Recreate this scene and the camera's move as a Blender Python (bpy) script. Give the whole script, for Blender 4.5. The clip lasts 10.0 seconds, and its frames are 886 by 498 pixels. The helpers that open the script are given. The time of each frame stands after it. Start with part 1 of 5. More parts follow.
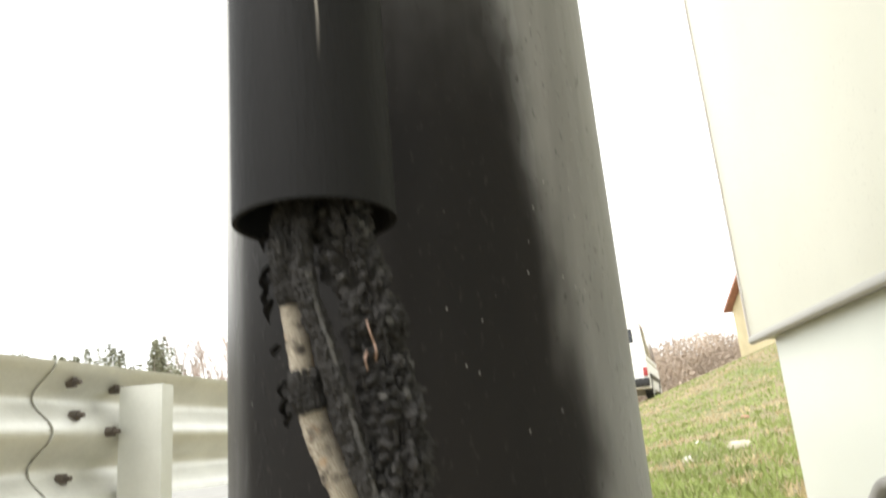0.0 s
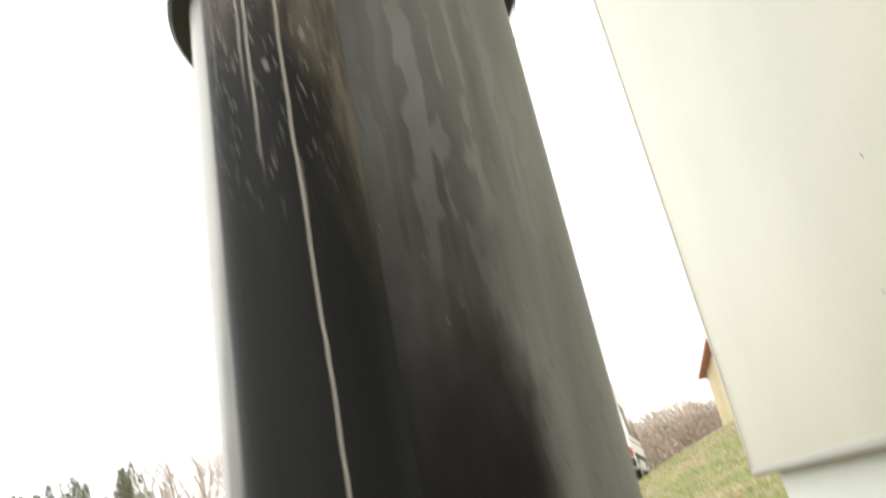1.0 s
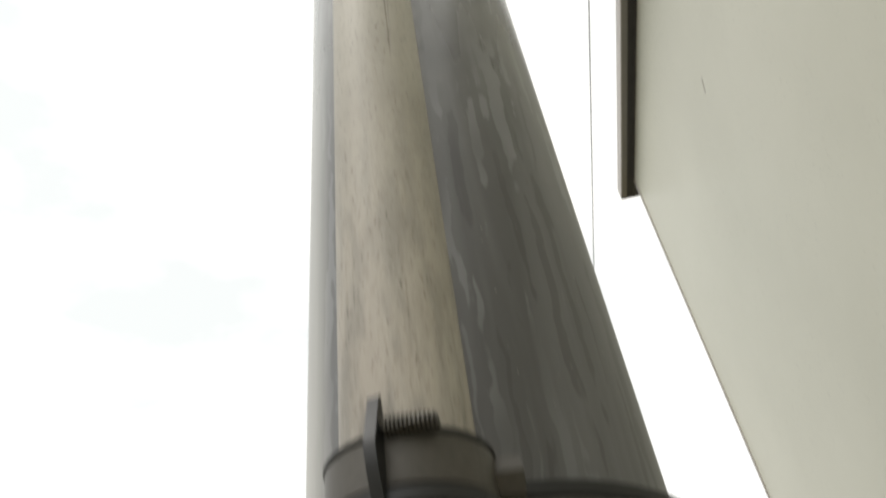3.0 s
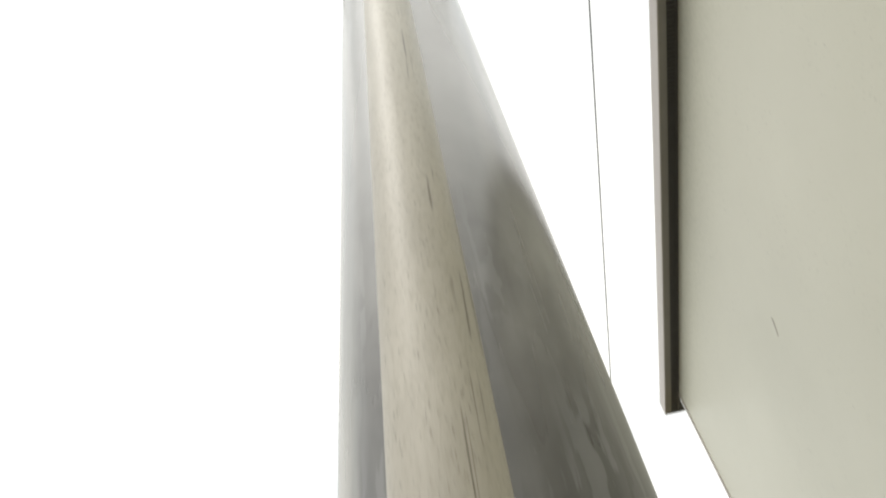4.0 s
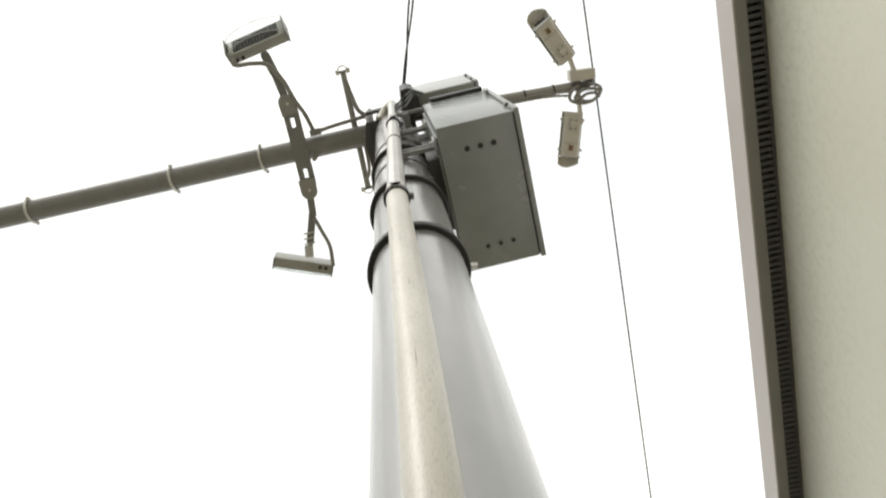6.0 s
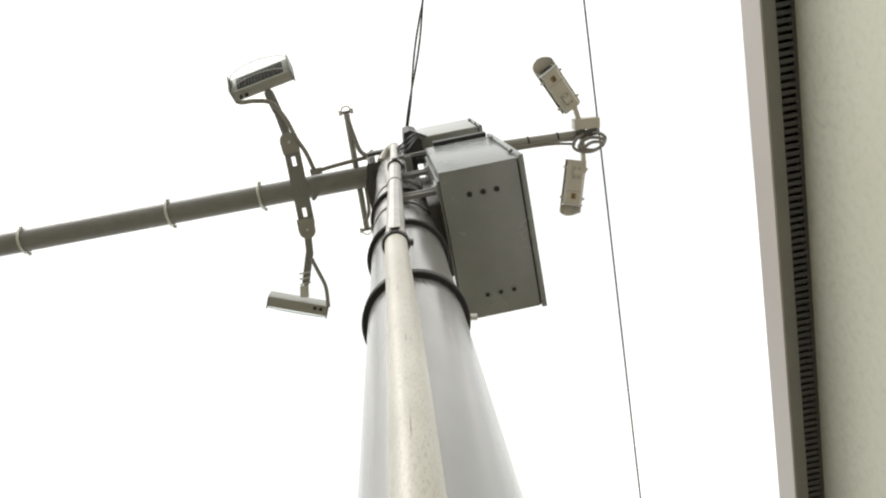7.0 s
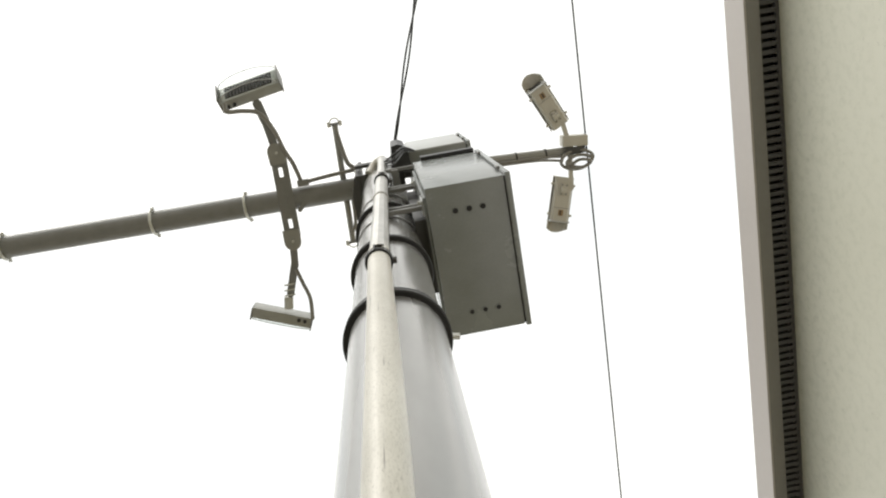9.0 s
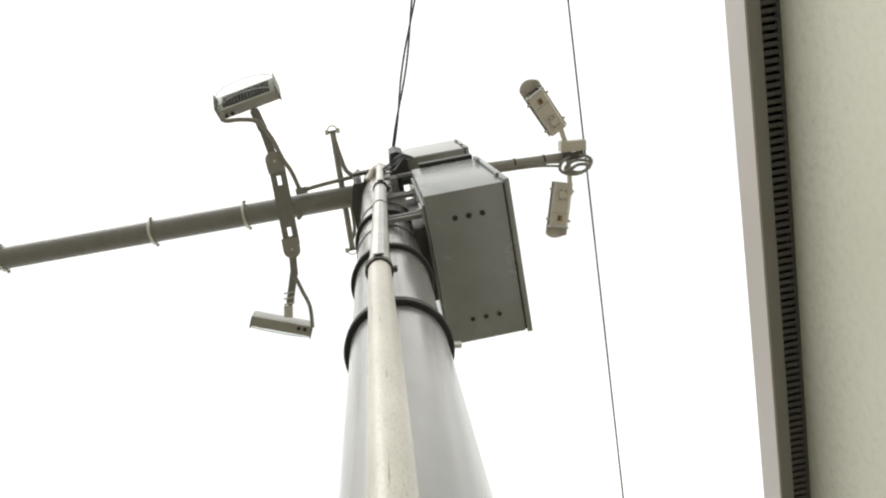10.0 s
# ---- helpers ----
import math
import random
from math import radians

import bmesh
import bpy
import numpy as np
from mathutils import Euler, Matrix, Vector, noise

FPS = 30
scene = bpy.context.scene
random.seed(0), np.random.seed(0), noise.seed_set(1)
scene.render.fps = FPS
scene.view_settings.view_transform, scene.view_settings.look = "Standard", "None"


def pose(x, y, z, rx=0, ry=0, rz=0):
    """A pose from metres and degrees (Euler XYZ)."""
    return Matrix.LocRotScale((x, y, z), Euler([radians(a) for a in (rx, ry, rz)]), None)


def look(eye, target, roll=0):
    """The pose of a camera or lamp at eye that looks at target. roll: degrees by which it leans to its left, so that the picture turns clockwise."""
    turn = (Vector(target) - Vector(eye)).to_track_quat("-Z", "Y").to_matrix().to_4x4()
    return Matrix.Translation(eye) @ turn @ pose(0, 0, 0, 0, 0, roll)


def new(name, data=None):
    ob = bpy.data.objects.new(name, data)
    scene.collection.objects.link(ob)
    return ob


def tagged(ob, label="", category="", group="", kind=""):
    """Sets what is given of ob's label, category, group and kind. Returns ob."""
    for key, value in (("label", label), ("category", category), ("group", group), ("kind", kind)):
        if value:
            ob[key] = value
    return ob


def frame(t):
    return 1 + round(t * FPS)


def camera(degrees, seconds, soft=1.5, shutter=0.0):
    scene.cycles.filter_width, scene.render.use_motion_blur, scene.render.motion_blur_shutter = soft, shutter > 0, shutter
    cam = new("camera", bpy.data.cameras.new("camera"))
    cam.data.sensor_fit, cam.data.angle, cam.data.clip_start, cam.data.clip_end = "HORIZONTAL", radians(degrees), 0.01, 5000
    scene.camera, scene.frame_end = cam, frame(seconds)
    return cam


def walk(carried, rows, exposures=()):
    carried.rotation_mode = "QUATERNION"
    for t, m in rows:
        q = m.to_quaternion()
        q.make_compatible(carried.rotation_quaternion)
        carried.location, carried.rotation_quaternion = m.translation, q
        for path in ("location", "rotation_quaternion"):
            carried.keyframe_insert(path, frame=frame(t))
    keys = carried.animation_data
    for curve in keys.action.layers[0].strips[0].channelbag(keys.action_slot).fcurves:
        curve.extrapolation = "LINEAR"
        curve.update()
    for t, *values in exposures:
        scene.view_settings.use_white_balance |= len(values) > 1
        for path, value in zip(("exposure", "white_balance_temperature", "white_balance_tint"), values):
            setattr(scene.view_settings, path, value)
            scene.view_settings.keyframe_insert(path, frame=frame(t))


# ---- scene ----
# camera and its way
cam = camera(62.85, 10.0, soft=2.1, shutter=0.45)
PATH = [
    (0, pose(0.0804, -0.5568, 0.4864, 105.179, 4.766, 7.745)),
    (0.5, pose(0.0702, -0.5790, 0.5425, 108.771, 5.958, 6.476)),
    (0.9, pose(0.0758, -0.5744, 0.6264, 110.436, 11.066, 5.826)),
    (1, pose(0.0699, -0.5743, 0.6611, 112.184, 10.786, 6.878)),
    (1.2, pose(0.0581, -0.5786, 0.7059, 114.708, 12.367, 8.401)),
    (1.5, pose(0.0532, -0.5950, 0.7578, 116.316, 11.758, 9.095)),
    (2, pose(0.0520, -0.5965, 0.8328, 120.445, 10.576, 9.051)),
    (2.5, pose(0.0546, -0.6063, 0.9004, 125.171, 9.120, 9.177)),
    (3, pose(0.0515, -0.6074, 0.9975, 132.163, 6.326, 10.763)),
    (4.5, pose(0.0227, -0.6332, 1.4719, 148.457, 6.349, 11.833)),
    (5, pose(0.0356, -0.6558, 1.5848, 152.485, 6.174, 12.644)),
    (5.5, pose(0.0412, -0.7340, 1.7161, 157.195, 5.452, 13.215)),
    (6, pose(0.0610, -0.7857, 1.8297, 162.589, 4.900, 12.735)),
    (7.5, pose(0.0608, -0.7799, 1.9307, 166.018, 4.565, 10.031)),
    (8, pose(0.0607, -0.7819, 1.9264, 166.402, 4.810, 9.615)),
    (8.5, pose(0.0728, -0.7828, 1.9372, 165.949, 5.324, 9.824)),
    (9, pose(0.0793, -0.7945, 1.9503, 166.523, 5.221, 9.582)),
    (9.5, pose(0.0761, -0.7998, 1.9473, 166.620, 5.564, 9.930)),
    (10, pose(0.0757, -0.8040, 1.9596, 166.980, 5.471, 10.152)),
]
EXPOSURES = [(0.0, 1.45), (0.6, 1.35), (1.1, 1.14), (1.6, 0.91), (2.1, 0.54), (2.5, 0.26), (3.2, 0.31), (4.3, 0.42), (5.5, 0.39), (7.5, 0.40), (10.0, 0.40)]
walk(cam, PATH, EXPOSURES)

# world: bright overcast sky and a wide soft sun
SUN_EL, SUN_ROT = radians(48), radians(215)
world = bpy.data.worlds.new("overcast_sky")
scene.world = world
world.use_nodes = True
wn, wl = world.node_tree.nodes, world.node_tree.links
wn.clear()
w_out = wn.new("ShaderNodeOutputWorld")
w_bg = wn.new("ShaderNodeBackground")
w_sky = wn.new("ShaderNodeTexSky")
w_sky.sky_type = "NISHITA"
w_sky.sun_disc = False
w_sky.sun_elevation, w_sky.sun_rotation = SUN_EL, SUN_ROT
w_sky.dust_density = 4.0
w_hsv = wn.new("ShaderNodeHueSaturation")
w_hsv.inputs["Saturation"].default_value = 0.12
w_hsv.inputs["Value"].default_value = 0.10
w_tc = wn.new("ShaderNodeTexCoord")
w_map = wn.new("ShaderNodeMapping")
w_map.inputs["Scale"].default_value = (1.2, 1.2, 2.6)
w_noise = wn.new("ShaderNodeTexNoise")
w_noise.inputs["Scale"].default_value = 2.2
w_noise.inputs["Detail"].default_value = 6
w_ramp = wn.new("ShaderNodeValToRGB")
w_ramp.color_ramp.elements[0].position, w_ramp.color_ramp.elements[0].color = 0.42, (0.82, 0.845, 0.835, 1)
w_ramp.color_ramp.elements[1].position, w_ramp.color_ramp.elements[1].color = 0.60, (1.12, 1.11, 1.06, 1)
w_add = wn.new("ShaderNodeMix")
w_add.data_type, w_add.blend_type = "RGBA", "MIX"
w_add.inputs[0].default_value = 0.82
wl.new(w_tc.outputs["Generated"], w_map.inputs["Vector"])
wl.new(w_map.outputs[0], w_noise.inputs["Vector"])
wl.new(w_noise.outputs["Fac"], w_ramp.inputs[0])
wl.new(w_sky.outputs[0], w_hsv.inputs["Color"])
wl.new(w_hsv.outputs[0], w_add.inputs[6])
wl.new(w_ramp.outputs[0], w_add.inputs[7])
wl.new(w_add.outputs[2], w_bg.inputs["Color"])
w_bg.inputs["Strength"].default_value = 1.1
wl.new(w_bg.outputs[0], w_out.inputs["Surface"])

sun = new("sun", bpy.data.lights.new("sun", "SUN"))
sun.data.energy, sun.data.angle, sun.data.color = 0.8, radians(25), (1.0, 0.96, 0.9)
sun.matrix_world = look((-6, -8, 12), (0, 0, 0))


# materials
def material(name, rough=0.5, metal=0.0, color=(0.5, 0.5, 0.5)):
    m = bpy.data.materials.new(name)
    m.use_nodes = True
    b = m.node_tree.nodes["Principled BSDF"]
    b.inputs["Base Color"].default_value = (*color, 1)
    b.inputs["Roughness"].default_value = rough
    b.inputs["Metallic"].default_value = metal
    return m, m.node_tree.nodes, m.node_tree.links, b


def coords(n, l, scale=(1, 1, 1), kind="Object"):
    tc = n.new("ShaderNodeTexCoord")
    mp = n.new("ShaderNodeMapping")
    mp.inputs["Scale"].default_value = scale
    l.new(tc.outputs[kind], mp.inputs["Vector"])
    return mp.outputs[0]


def noise_tex(n, l, vec, scale, detail=4, rough=0.55, dist=0.0):
    t = n.new("ShaderNodeTexNoise")
    t.inputs["Scale"].default_value, t.inputs["Detail"].default_value = scale, detail
    t.inputs["Roughness"].default_value, t.inputs["Distortion"].default_value = rough, dist
    l.new(vec, t.inputs["Vector"])
    return t.outputs["Fac"]


def ramp(n, l, fac, *stops):
    r = n.new("ShaderNodeValToRGB")
    e = r.color_ramp.elements
    while len(e) < len(stops):
        e.new(0.5)
    for k, (p, c) in zip(e, stops):
        k.position = p
        k.color = (*c, 1) if len(c) == 3 else c
    l.new(fac, r.inputs[0])
    return r.outputs[0]


def grey(v):
    return (v, v, v)


def mix(n, l, fac, a, b, blend="MIX"):
    m = n.new("ShaderNodeMix")
    m.data_type, m.blend_type = "RGBA", blend
    for sock, val in ((m.inputs[0], fac), (m.inputs[6], a), (m.inputs[7], b)):
        if isinstance(val, (int, float)):
            sock.default_value = val
        elif isinstance(val, tuple):
            sock.default_value = (*val, 1)
        else:
            l.new(val, sock)
    return m.outputs[2]


def maths(n, l, op, a, b=0.0, clamp=False):
    m = n.new("ShaderNodeMath")
    m.operation, m.use_clamp = op, clamp
    for sock, val in zip(m.inputs, (a, b)):
        if isinstance(val, (int, float)):
            sock.default_value = val
        else:
            l.new(val, sock)
    return m.outputs[0]


def bump(n, l, b, height, strength=0.3, distance=0.002):
    k = n.new("ShaderNodeBump")
    k.inputs["Strength"].default_value, k.inputs["Distance"].default_value = strength, distance
    l.new(height, k.inputs["Height"])
    l.new(k.outputs[0], b.inputs["Normal"])


def simple(name, color, rough=0.5, metal=0.0, vary=0.15, scale=12, fine=180, bump_s=0.15, dist=0.001):
    """Two scales of tone and a fine relief."""
    m, n, l, b = material(name, rough, metal, color)
    v = coords(n, l)
    big, small = noise_tex(n, l, v, scale, 5), noise_tex(n, l, v, fine, 3)
    both = maths(n, l, "ADD", maths(n, l, "MULTIPLY", big, 0.7), maths(n, l, "MULTIPLY", small, 0.3))
    lo, hi = tuple(c * (1 - vary) for c in color), tuple(min(1, c * (1 + vary)) for c in color)
    l.new(ramp(n, l, both, (0.3, lo), (0.7, hi)), b.inputs["Base Color"])
    l.new(maths(n, l, "ADD", maths(n, l, "MULTIPLY", big, 0.25), rough - 0.12, True), b.inputs["Roughness"])
    bump(n, l, b, small, bump_s, dist)
    return m


def split_xyz(n, l, vec):
    s = n.new("ShaderNodeSeparateXYZ")
    l.new(vec, s.inputs[0])
    return s.outputs


def smooth_map(n, l, val, a, b_, c=0.0, d=1.0):
    m = n.new("ShaderNodeMapRange")
    m.interpolation_type = "SMOOTHSTEP"
    for sock, x in zip(m.inputs[1:5], (a, b_, c, d)):
        sock.default_value = x
    l.new(val, m.inputs[0])
    return m.outputs[0]


def steel_pole_material():
    """Grey galvanised steel, run with dark streaks, smoked black round the burnt cables at its foot."""
    m, n, l, b = material("sooty_galvanised_steel", 0.42, 0.35)
    v = coords(n, l)
    x, y, z = split_xyz(n, l, v)
    streak_v = coords(n, l, (1, 1, 0.075))
    wob = noise_tex(n, l, coords(n, l, (1, 1, 0.5)), 16, 3)
    streak = noise_tex(n, l, streak_v, 26, 3, 0.5, 0.7)
    fine = noise_tex(n, l, v, 220, 3)
    big = noise_tex(n, l, coords(n, l, (1, 1, 0.4)), 5, 4)
    clean = ramp(n, l, big, (0.3, (0.295, 0.290, 0.277)), (0.7, (0.382, 0.377, 0.362)))
    weather = ramp(n, l, streak, (0.38, (0.090, 0.088, 0.086)), (0.66, (0.140, 0.139, 0.138)))
    low = smooth_map(n, l, maths(n, l, "ADD", z, maths(n, l, "MULTIPLY", wob, 0.5)), 1.7, 2.6)
    # pale drip runs with crooked edges
    drip_v = n.new("ShaderNodeVectorMath")
    drip_v.operation = "ADD"
    sway = n.new("ShaderNodeTexNoise")
    sway.inputs["Scale"].default_value, sway.inputs["Detail"].default_value = 22, 2
    l.new(coords(n, l, (1, 1, 0.8)), sway.inputs["Vector"])
    sway_s = n.new("ShaderNodeVectorMath")
    sway_s.operation = "SCALE"
    sway_s.inputs["Scale"].default_value = 0.015
    l.new(sway.outputs["Color"], sway_s.inputs[0])
    l.new(coords(n, l, (1, 1, 0.045)), drip_v.inputs[0])
    l.new(sway_s.outputs[0], drip_v.inputs[1])
    drip = noise_tex(n, l, drip_v.outputs[0], 74, 2, 0.4)
    runs = maths(n, l, "MULTIPLY", smooth_map(n, l, drip, 0.57, 0.60), smooth_map(n, l, noise_tex(n, l, coords(n, l, (1, 1, 0.5)), 7, 2), 0.42, 0.6))
    weather = mix(n, l, maths(n, l, "MULTIPLY", runs, 0.42), weather, (0.29, 0.296, 0.30))
    dark_runs = smooth_map(n, l, drip, 0.40, 0.36)
    weather = mix(n, l, maths(n, l, "MULTIPLY", dark_runs, 0.45), weather, (0.05, 0.047, 0.044))
    # the smoke film thins out west and low on the east; pale sky sheen is painted on the west too
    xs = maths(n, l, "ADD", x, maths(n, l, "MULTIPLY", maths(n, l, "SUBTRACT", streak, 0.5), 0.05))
    west_sheen = maths(n, l, "MULTIPLY", smooth_map(n, l, xs, -0.092, -0.132), smooth_map(n, l, z, 0.56, 0.70))
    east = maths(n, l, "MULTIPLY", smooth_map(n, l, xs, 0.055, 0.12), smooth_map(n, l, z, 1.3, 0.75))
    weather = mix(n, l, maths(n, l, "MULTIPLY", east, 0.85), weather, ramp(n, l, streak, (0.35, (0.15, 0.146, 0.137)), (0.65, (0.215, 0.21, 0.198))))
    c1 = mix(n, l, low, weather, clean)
    # the west strip's sky reflection is put into the colour as a pale tone
    c1 = mix(n, l, maths(n, l, "MULTIPLY", west_sheen, smooth_map(n, l, z, 1.7, 2.5, 0.9, 0.1)), c1, ramp(n, l, streak, (0.35, (0.36, 0.352, 0.325)), (0.65, (0.52, 0.51, 0.475))))
    # soot: strongest on the camera's side below 1 m, washed off in long runs
    lean = maths(n, l, "ADD", x, maths(n, l, "MULTIPLY", maths(n, l, "SUBTRACT", z, 0.6), 0.11))
    side = smooth_map(n, l, maths(n, l, "ADD", maths(n, l, "ADD", lean, maths(n, l, "MULTIPLY", y, 0.35)), maths(n, l, "MULTIPLY", maths(n, l, "SUBTRACT", wob, 0.5), 0.05)), 0.040, 0.082, 1.0, 0.0)
    left = smooth_map(n, l, maths(n, l, "ADD", x, maths(n, l, "MULTIPLY", maths(n, l, "SUBTRACT", streak, 0.5), 0.04)), -0.138, -0.092)
    left = maths(n, l, "MAXIMUM", left, smooth_map(n, l, z, 0.66, 0.54, 0.0, 0.50))
    up = smooth_map(n, l, maths(n, l, "ADD", z, maths(n, l, "MULTIPLY", maths(n, l, "SUBTRACT", wob, 0.5), 0.3)), 0.65, 1.06, 1.0, 0.0)
    soot = maths(n, l, "MULTIPLY", maths(n, l, "MULTIPLY", side, left), up)
    c2 = mix(n, l, soot, c1, ramp(n, l, big, (0.3, (0.0125, 0.0122, 0.0125)), (0.7, (0.022, 0.0195, 0.0175))))
    # pale specks of spalled dust
    vor = n.new("ShaderNodeTexVoronoi")
    vor.inputs["Scale"].default_value = 95
    l.new(coords(n, l, (1, 1, 0.6)), vor.inputs["Vector"])
    speck = smooth_map(n, l, vor.outputs["Distance"], 0.035, 0.06, 1.0, 0.0)
    speck = maths(n, l, "MULTIPLY", speck, smooth_map(n, l, noise_tex(n, l, v, 9, 2), 0.42, 0.52))
    c3 = mix(n, l, maths(n, l, "MULTIPLY", speck, 0.6), c2, (0.42, 0.41, 0.38))
    # small dark pits where the zinc has blistered
    pits = maths(n, l, "MULTIPLY", smooth_map(n, l, noise_tex(n, l, coords(n, l, (1, 1, 0.45)), 260, 3, 0.6), 0.62, 0.70), smooth_map(n, l, z, 1.2, 0.7))
    c3 = mix(n, l, maths(n, l, "MULTIPLY", pits, 0.7), c3, (0.03, 0.028, 0.026))
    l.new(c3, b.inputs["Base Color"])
    l.new(maths(n, l, "ADD", maths(n, l, "MULTIPLY", streak, 0.14), smooth_map(n, l, z, 0.8, 2.2, 0.36, 0.17)), b.inputs["Roughness"])
    l.new(smooth_map(n, l, z, 1.4, 2.6, 0.0, 0.45), b.inputs["Metallic"])
    l.new(smooth_map(n, l, z, 1.6, 2.6, 0.0, 0.4), b.inputs["Coat Weight"])
    b.inputs["Coat Roughness"].default_value, b.inputs["Coat IOR"].default_value = 0.22, 1.6
    l.new(smooth_map(n, l, soot, 0.0, 0.8, 0.5, 0.06), b.inputs["Specular IOR Level"])
    blister = maths(n, l, "MULTIPLY", smooth_map(n, l, noise_tex(n, l, coords(n, l, (1, 1, 0.6)), 120, 3), 0.55, 0.72), smooth_map(n, l, z, 1.1, 0.7))
    relief = maths(n, l, "ADD", maths(n, l, "ADD", maths(n, l, "MULTIPLY", streak, 0.8), maths(n, l, "MULTIPLY", blister, 0.7)), maths(n, l, "MULTIPLY", fine, 0.3))
    bump(n, l, b, maths(n, l, "MULTIPLY", relief, smooth_map(n, l, z, 1.4, 2.4, 1.0, 0.12)), 0.25, 0.0015)
    return m


def conduit_material():
    """Bleached plastic pipe, painted paler above for sunlight, with fine black cracks, brown and then black with smoke
    towards its burnt foot.
    """
    m, n, l, b = material("smoked_plastic_pipe", 0.5)
    v = coords(n, l)
    x, y, z = split_xyz(n, l, v)
    streak = noise_tex(n, l, coords(n, l, (1, 1, 0.035)), 130, 3, 0.6, 0.3)
    pits = noise_tex(n, l, coords(n, l, (1, 1, 0.22)), 560, 3, 0.6)
    big = noise_tex(n, l, coords(n, l, (1, 1, 0.4)), 9, 4)
    base = ramp(n, l, big, (0.3, (0.36, 0.335, 0.285)), (0.7, (0.53, 0.50, 0.435)))
    # sunlight on the upper pipe is painted in as a paler base
    base = mix(n, l, smooth_map(n, l, z, 1.6, 3.2), base, ramp(n, l, big, (0.3, (0.52, 0.495, 0.42)), (0.7, (0.66, 0.63, 0.55))))
    grain = noise_tex(n, l, coords(n, l, (1, 1, 0.30)), 260, 5, 0.7)
    base = mix(n, l, smooth_map(n, l, grain, 0.46, 0.70, 0.0, 0.42), base, (0.30, 0.27, 0.215))
    crack = maths(n, l, "MULTIPLY", smooth_map(n, l, noise_tex(n, l, coords(n, l, (1, 1, 0.012)), 170, 2, 0.5, 0.4), 0.665, 0.69), smooth_map(n, l, noise_tex(n, l, coords(n, l, (1, 1, 0.5)), 11, 3), 0.48, 0.58))
    base = mix(n, l, maths(n, l, "MULTIPLY", crack, 0.75), base, (0.12, 0.10, 0.08))
    pit = smooth_map(n, l, pits, 0.58, 0.72)
    base = mix(n, l, maths(n, l, "MULTIPLY", pit, smooth_map(n, l, z, 1.5, 2.4, 0.7, 0.5)), base, (0.11, 0.09, 0.07))
    # brown smoke zone and black zone
    wob = maths(n, l, "MULTIPLY", maths(n, l, "SUBTRACT", big, 0.5), 0.25)
    zz = maths(n, l, "ADD", z, wob)
    brown = smooth_map(n, l, zz, 0.95, 1.55, 1.0, 0.0)
    c = mix(n, l, maths(n, l, "MULTIPLY", brown, 0.95), base, ramp(n, l, noise_tex(n, l, coords(n, l, (1, 1, 0.2)), 90, 4), (0.42, (0.06, 0.044, 0.033)), (0.58, (0.25, 0.205, 0.165))))
    side = smooth_map(n, l, x, -0.005, 0.035, 0.0, 0.22)
    black = smooth_map(n, l, maths(n, l, "SUBTRACT", zz, maths(n, l, "MULTIPLY", side, -0.5)), 0.87, 1.13, 1.0, 0.0)
    c = mix(n, l, black, c, (0.0135, 0.0135, 0.014))
    # clean runs left by water, and pale specks
    wander = maths(n, l, "MULTIPLY", maths(n, l, "SUBTRACT", noise_tex(n, l, coords(n, l, (0, 0, 1)), 14, 3), 0.5), 0.005)
    xw = maths(n, l, "ADD", maths(n, l, "SUBTRACT", x, maths(n, l, "MULTIPLY", smooth_map(n, l, z, 0.95, 0.6), 0.0055)), wander)
    run = smooth_map(n, l, streak, 0.68, 0.71, 0.0, 0.5)
    for off, za, zb, wd in ((-0.0205, 0.86, 1.08, 0.0004), (-0.0165, 0.82, 1.12, 0.0005), (-0.0010, 0.645, 1.11, 0.0006), (0.0025, 1.03, 1.14, 0.0009)):
        line = smooth_map(n, l, maths(n, l, "ABSOLUTE", maths(n, l, "SUBTRACT", xw, off)), wd * 0.5, wd * 1.3, 1.0, 0.0)
        line = maths(n, l, "MULTIPLY", line, maths(n, l, "MULTIPLY", smooth_map(n, l, z, za, za + 0.05), smooth_map(n, l, z, zb - 0.04, zb, 1.0, 0.0)))
        run = maths(n, l, "MAXIMUM", run, line)
    run = maths(n, l, "MULTIPLY", run, smooth_map(n, l, z, 0.60, 0.66))
    run = maths(n, l, "MULTIPLY", run, smooth_map(n, l, y, -0.262, -0.270))
    run = maths(n, l, "MULTIPLY", run, smooth_map(n, l, z, 1.1, 1.3, 1.0, 0.0))
    speck = smooth_map(n, l, pits, 0.61, 0.68)
    speck = maths(n, l, "MULTIPLY", speck, maths(n, l, "MULTIPLY", smooth_map(n, l, z, 0.78, 0.9), smooth_map(n, l, z, 1.08, 1.18, 0.6, 0.0)))
    c = mix(n, l, maths(n, l, "MAXIMUM", maths(n, l, "MULTIPLY", run, 0.8), speck), c, (0.42, 0.39, 0.35))
    l.new(c, b.inputs["Base Color"])
    l.new(smooth_map(n, l, z, 1.2, 2.4, 0.55, 0.44), b.inputs["Roughness"])
    l.new(smooth_map(n, l, black, 0.0, 0.9, 0.5, 0.07), b.inputs["Specular IOR Level"])
    l.new(smooth_map(n, l, z, 1.5, 2.3, 0.0, 0.3), b.inputs["Coat Weight"])
    b.inputs["Coat Roughness"].default_value = 0.3
    bump(n, l, b, maths(n, l, "ADD", maths(n, l, "ADD", pits, streak), maths(n, l, "MULTIPLY", grain, 1.2)), 0.25, 0.0014)
    return m


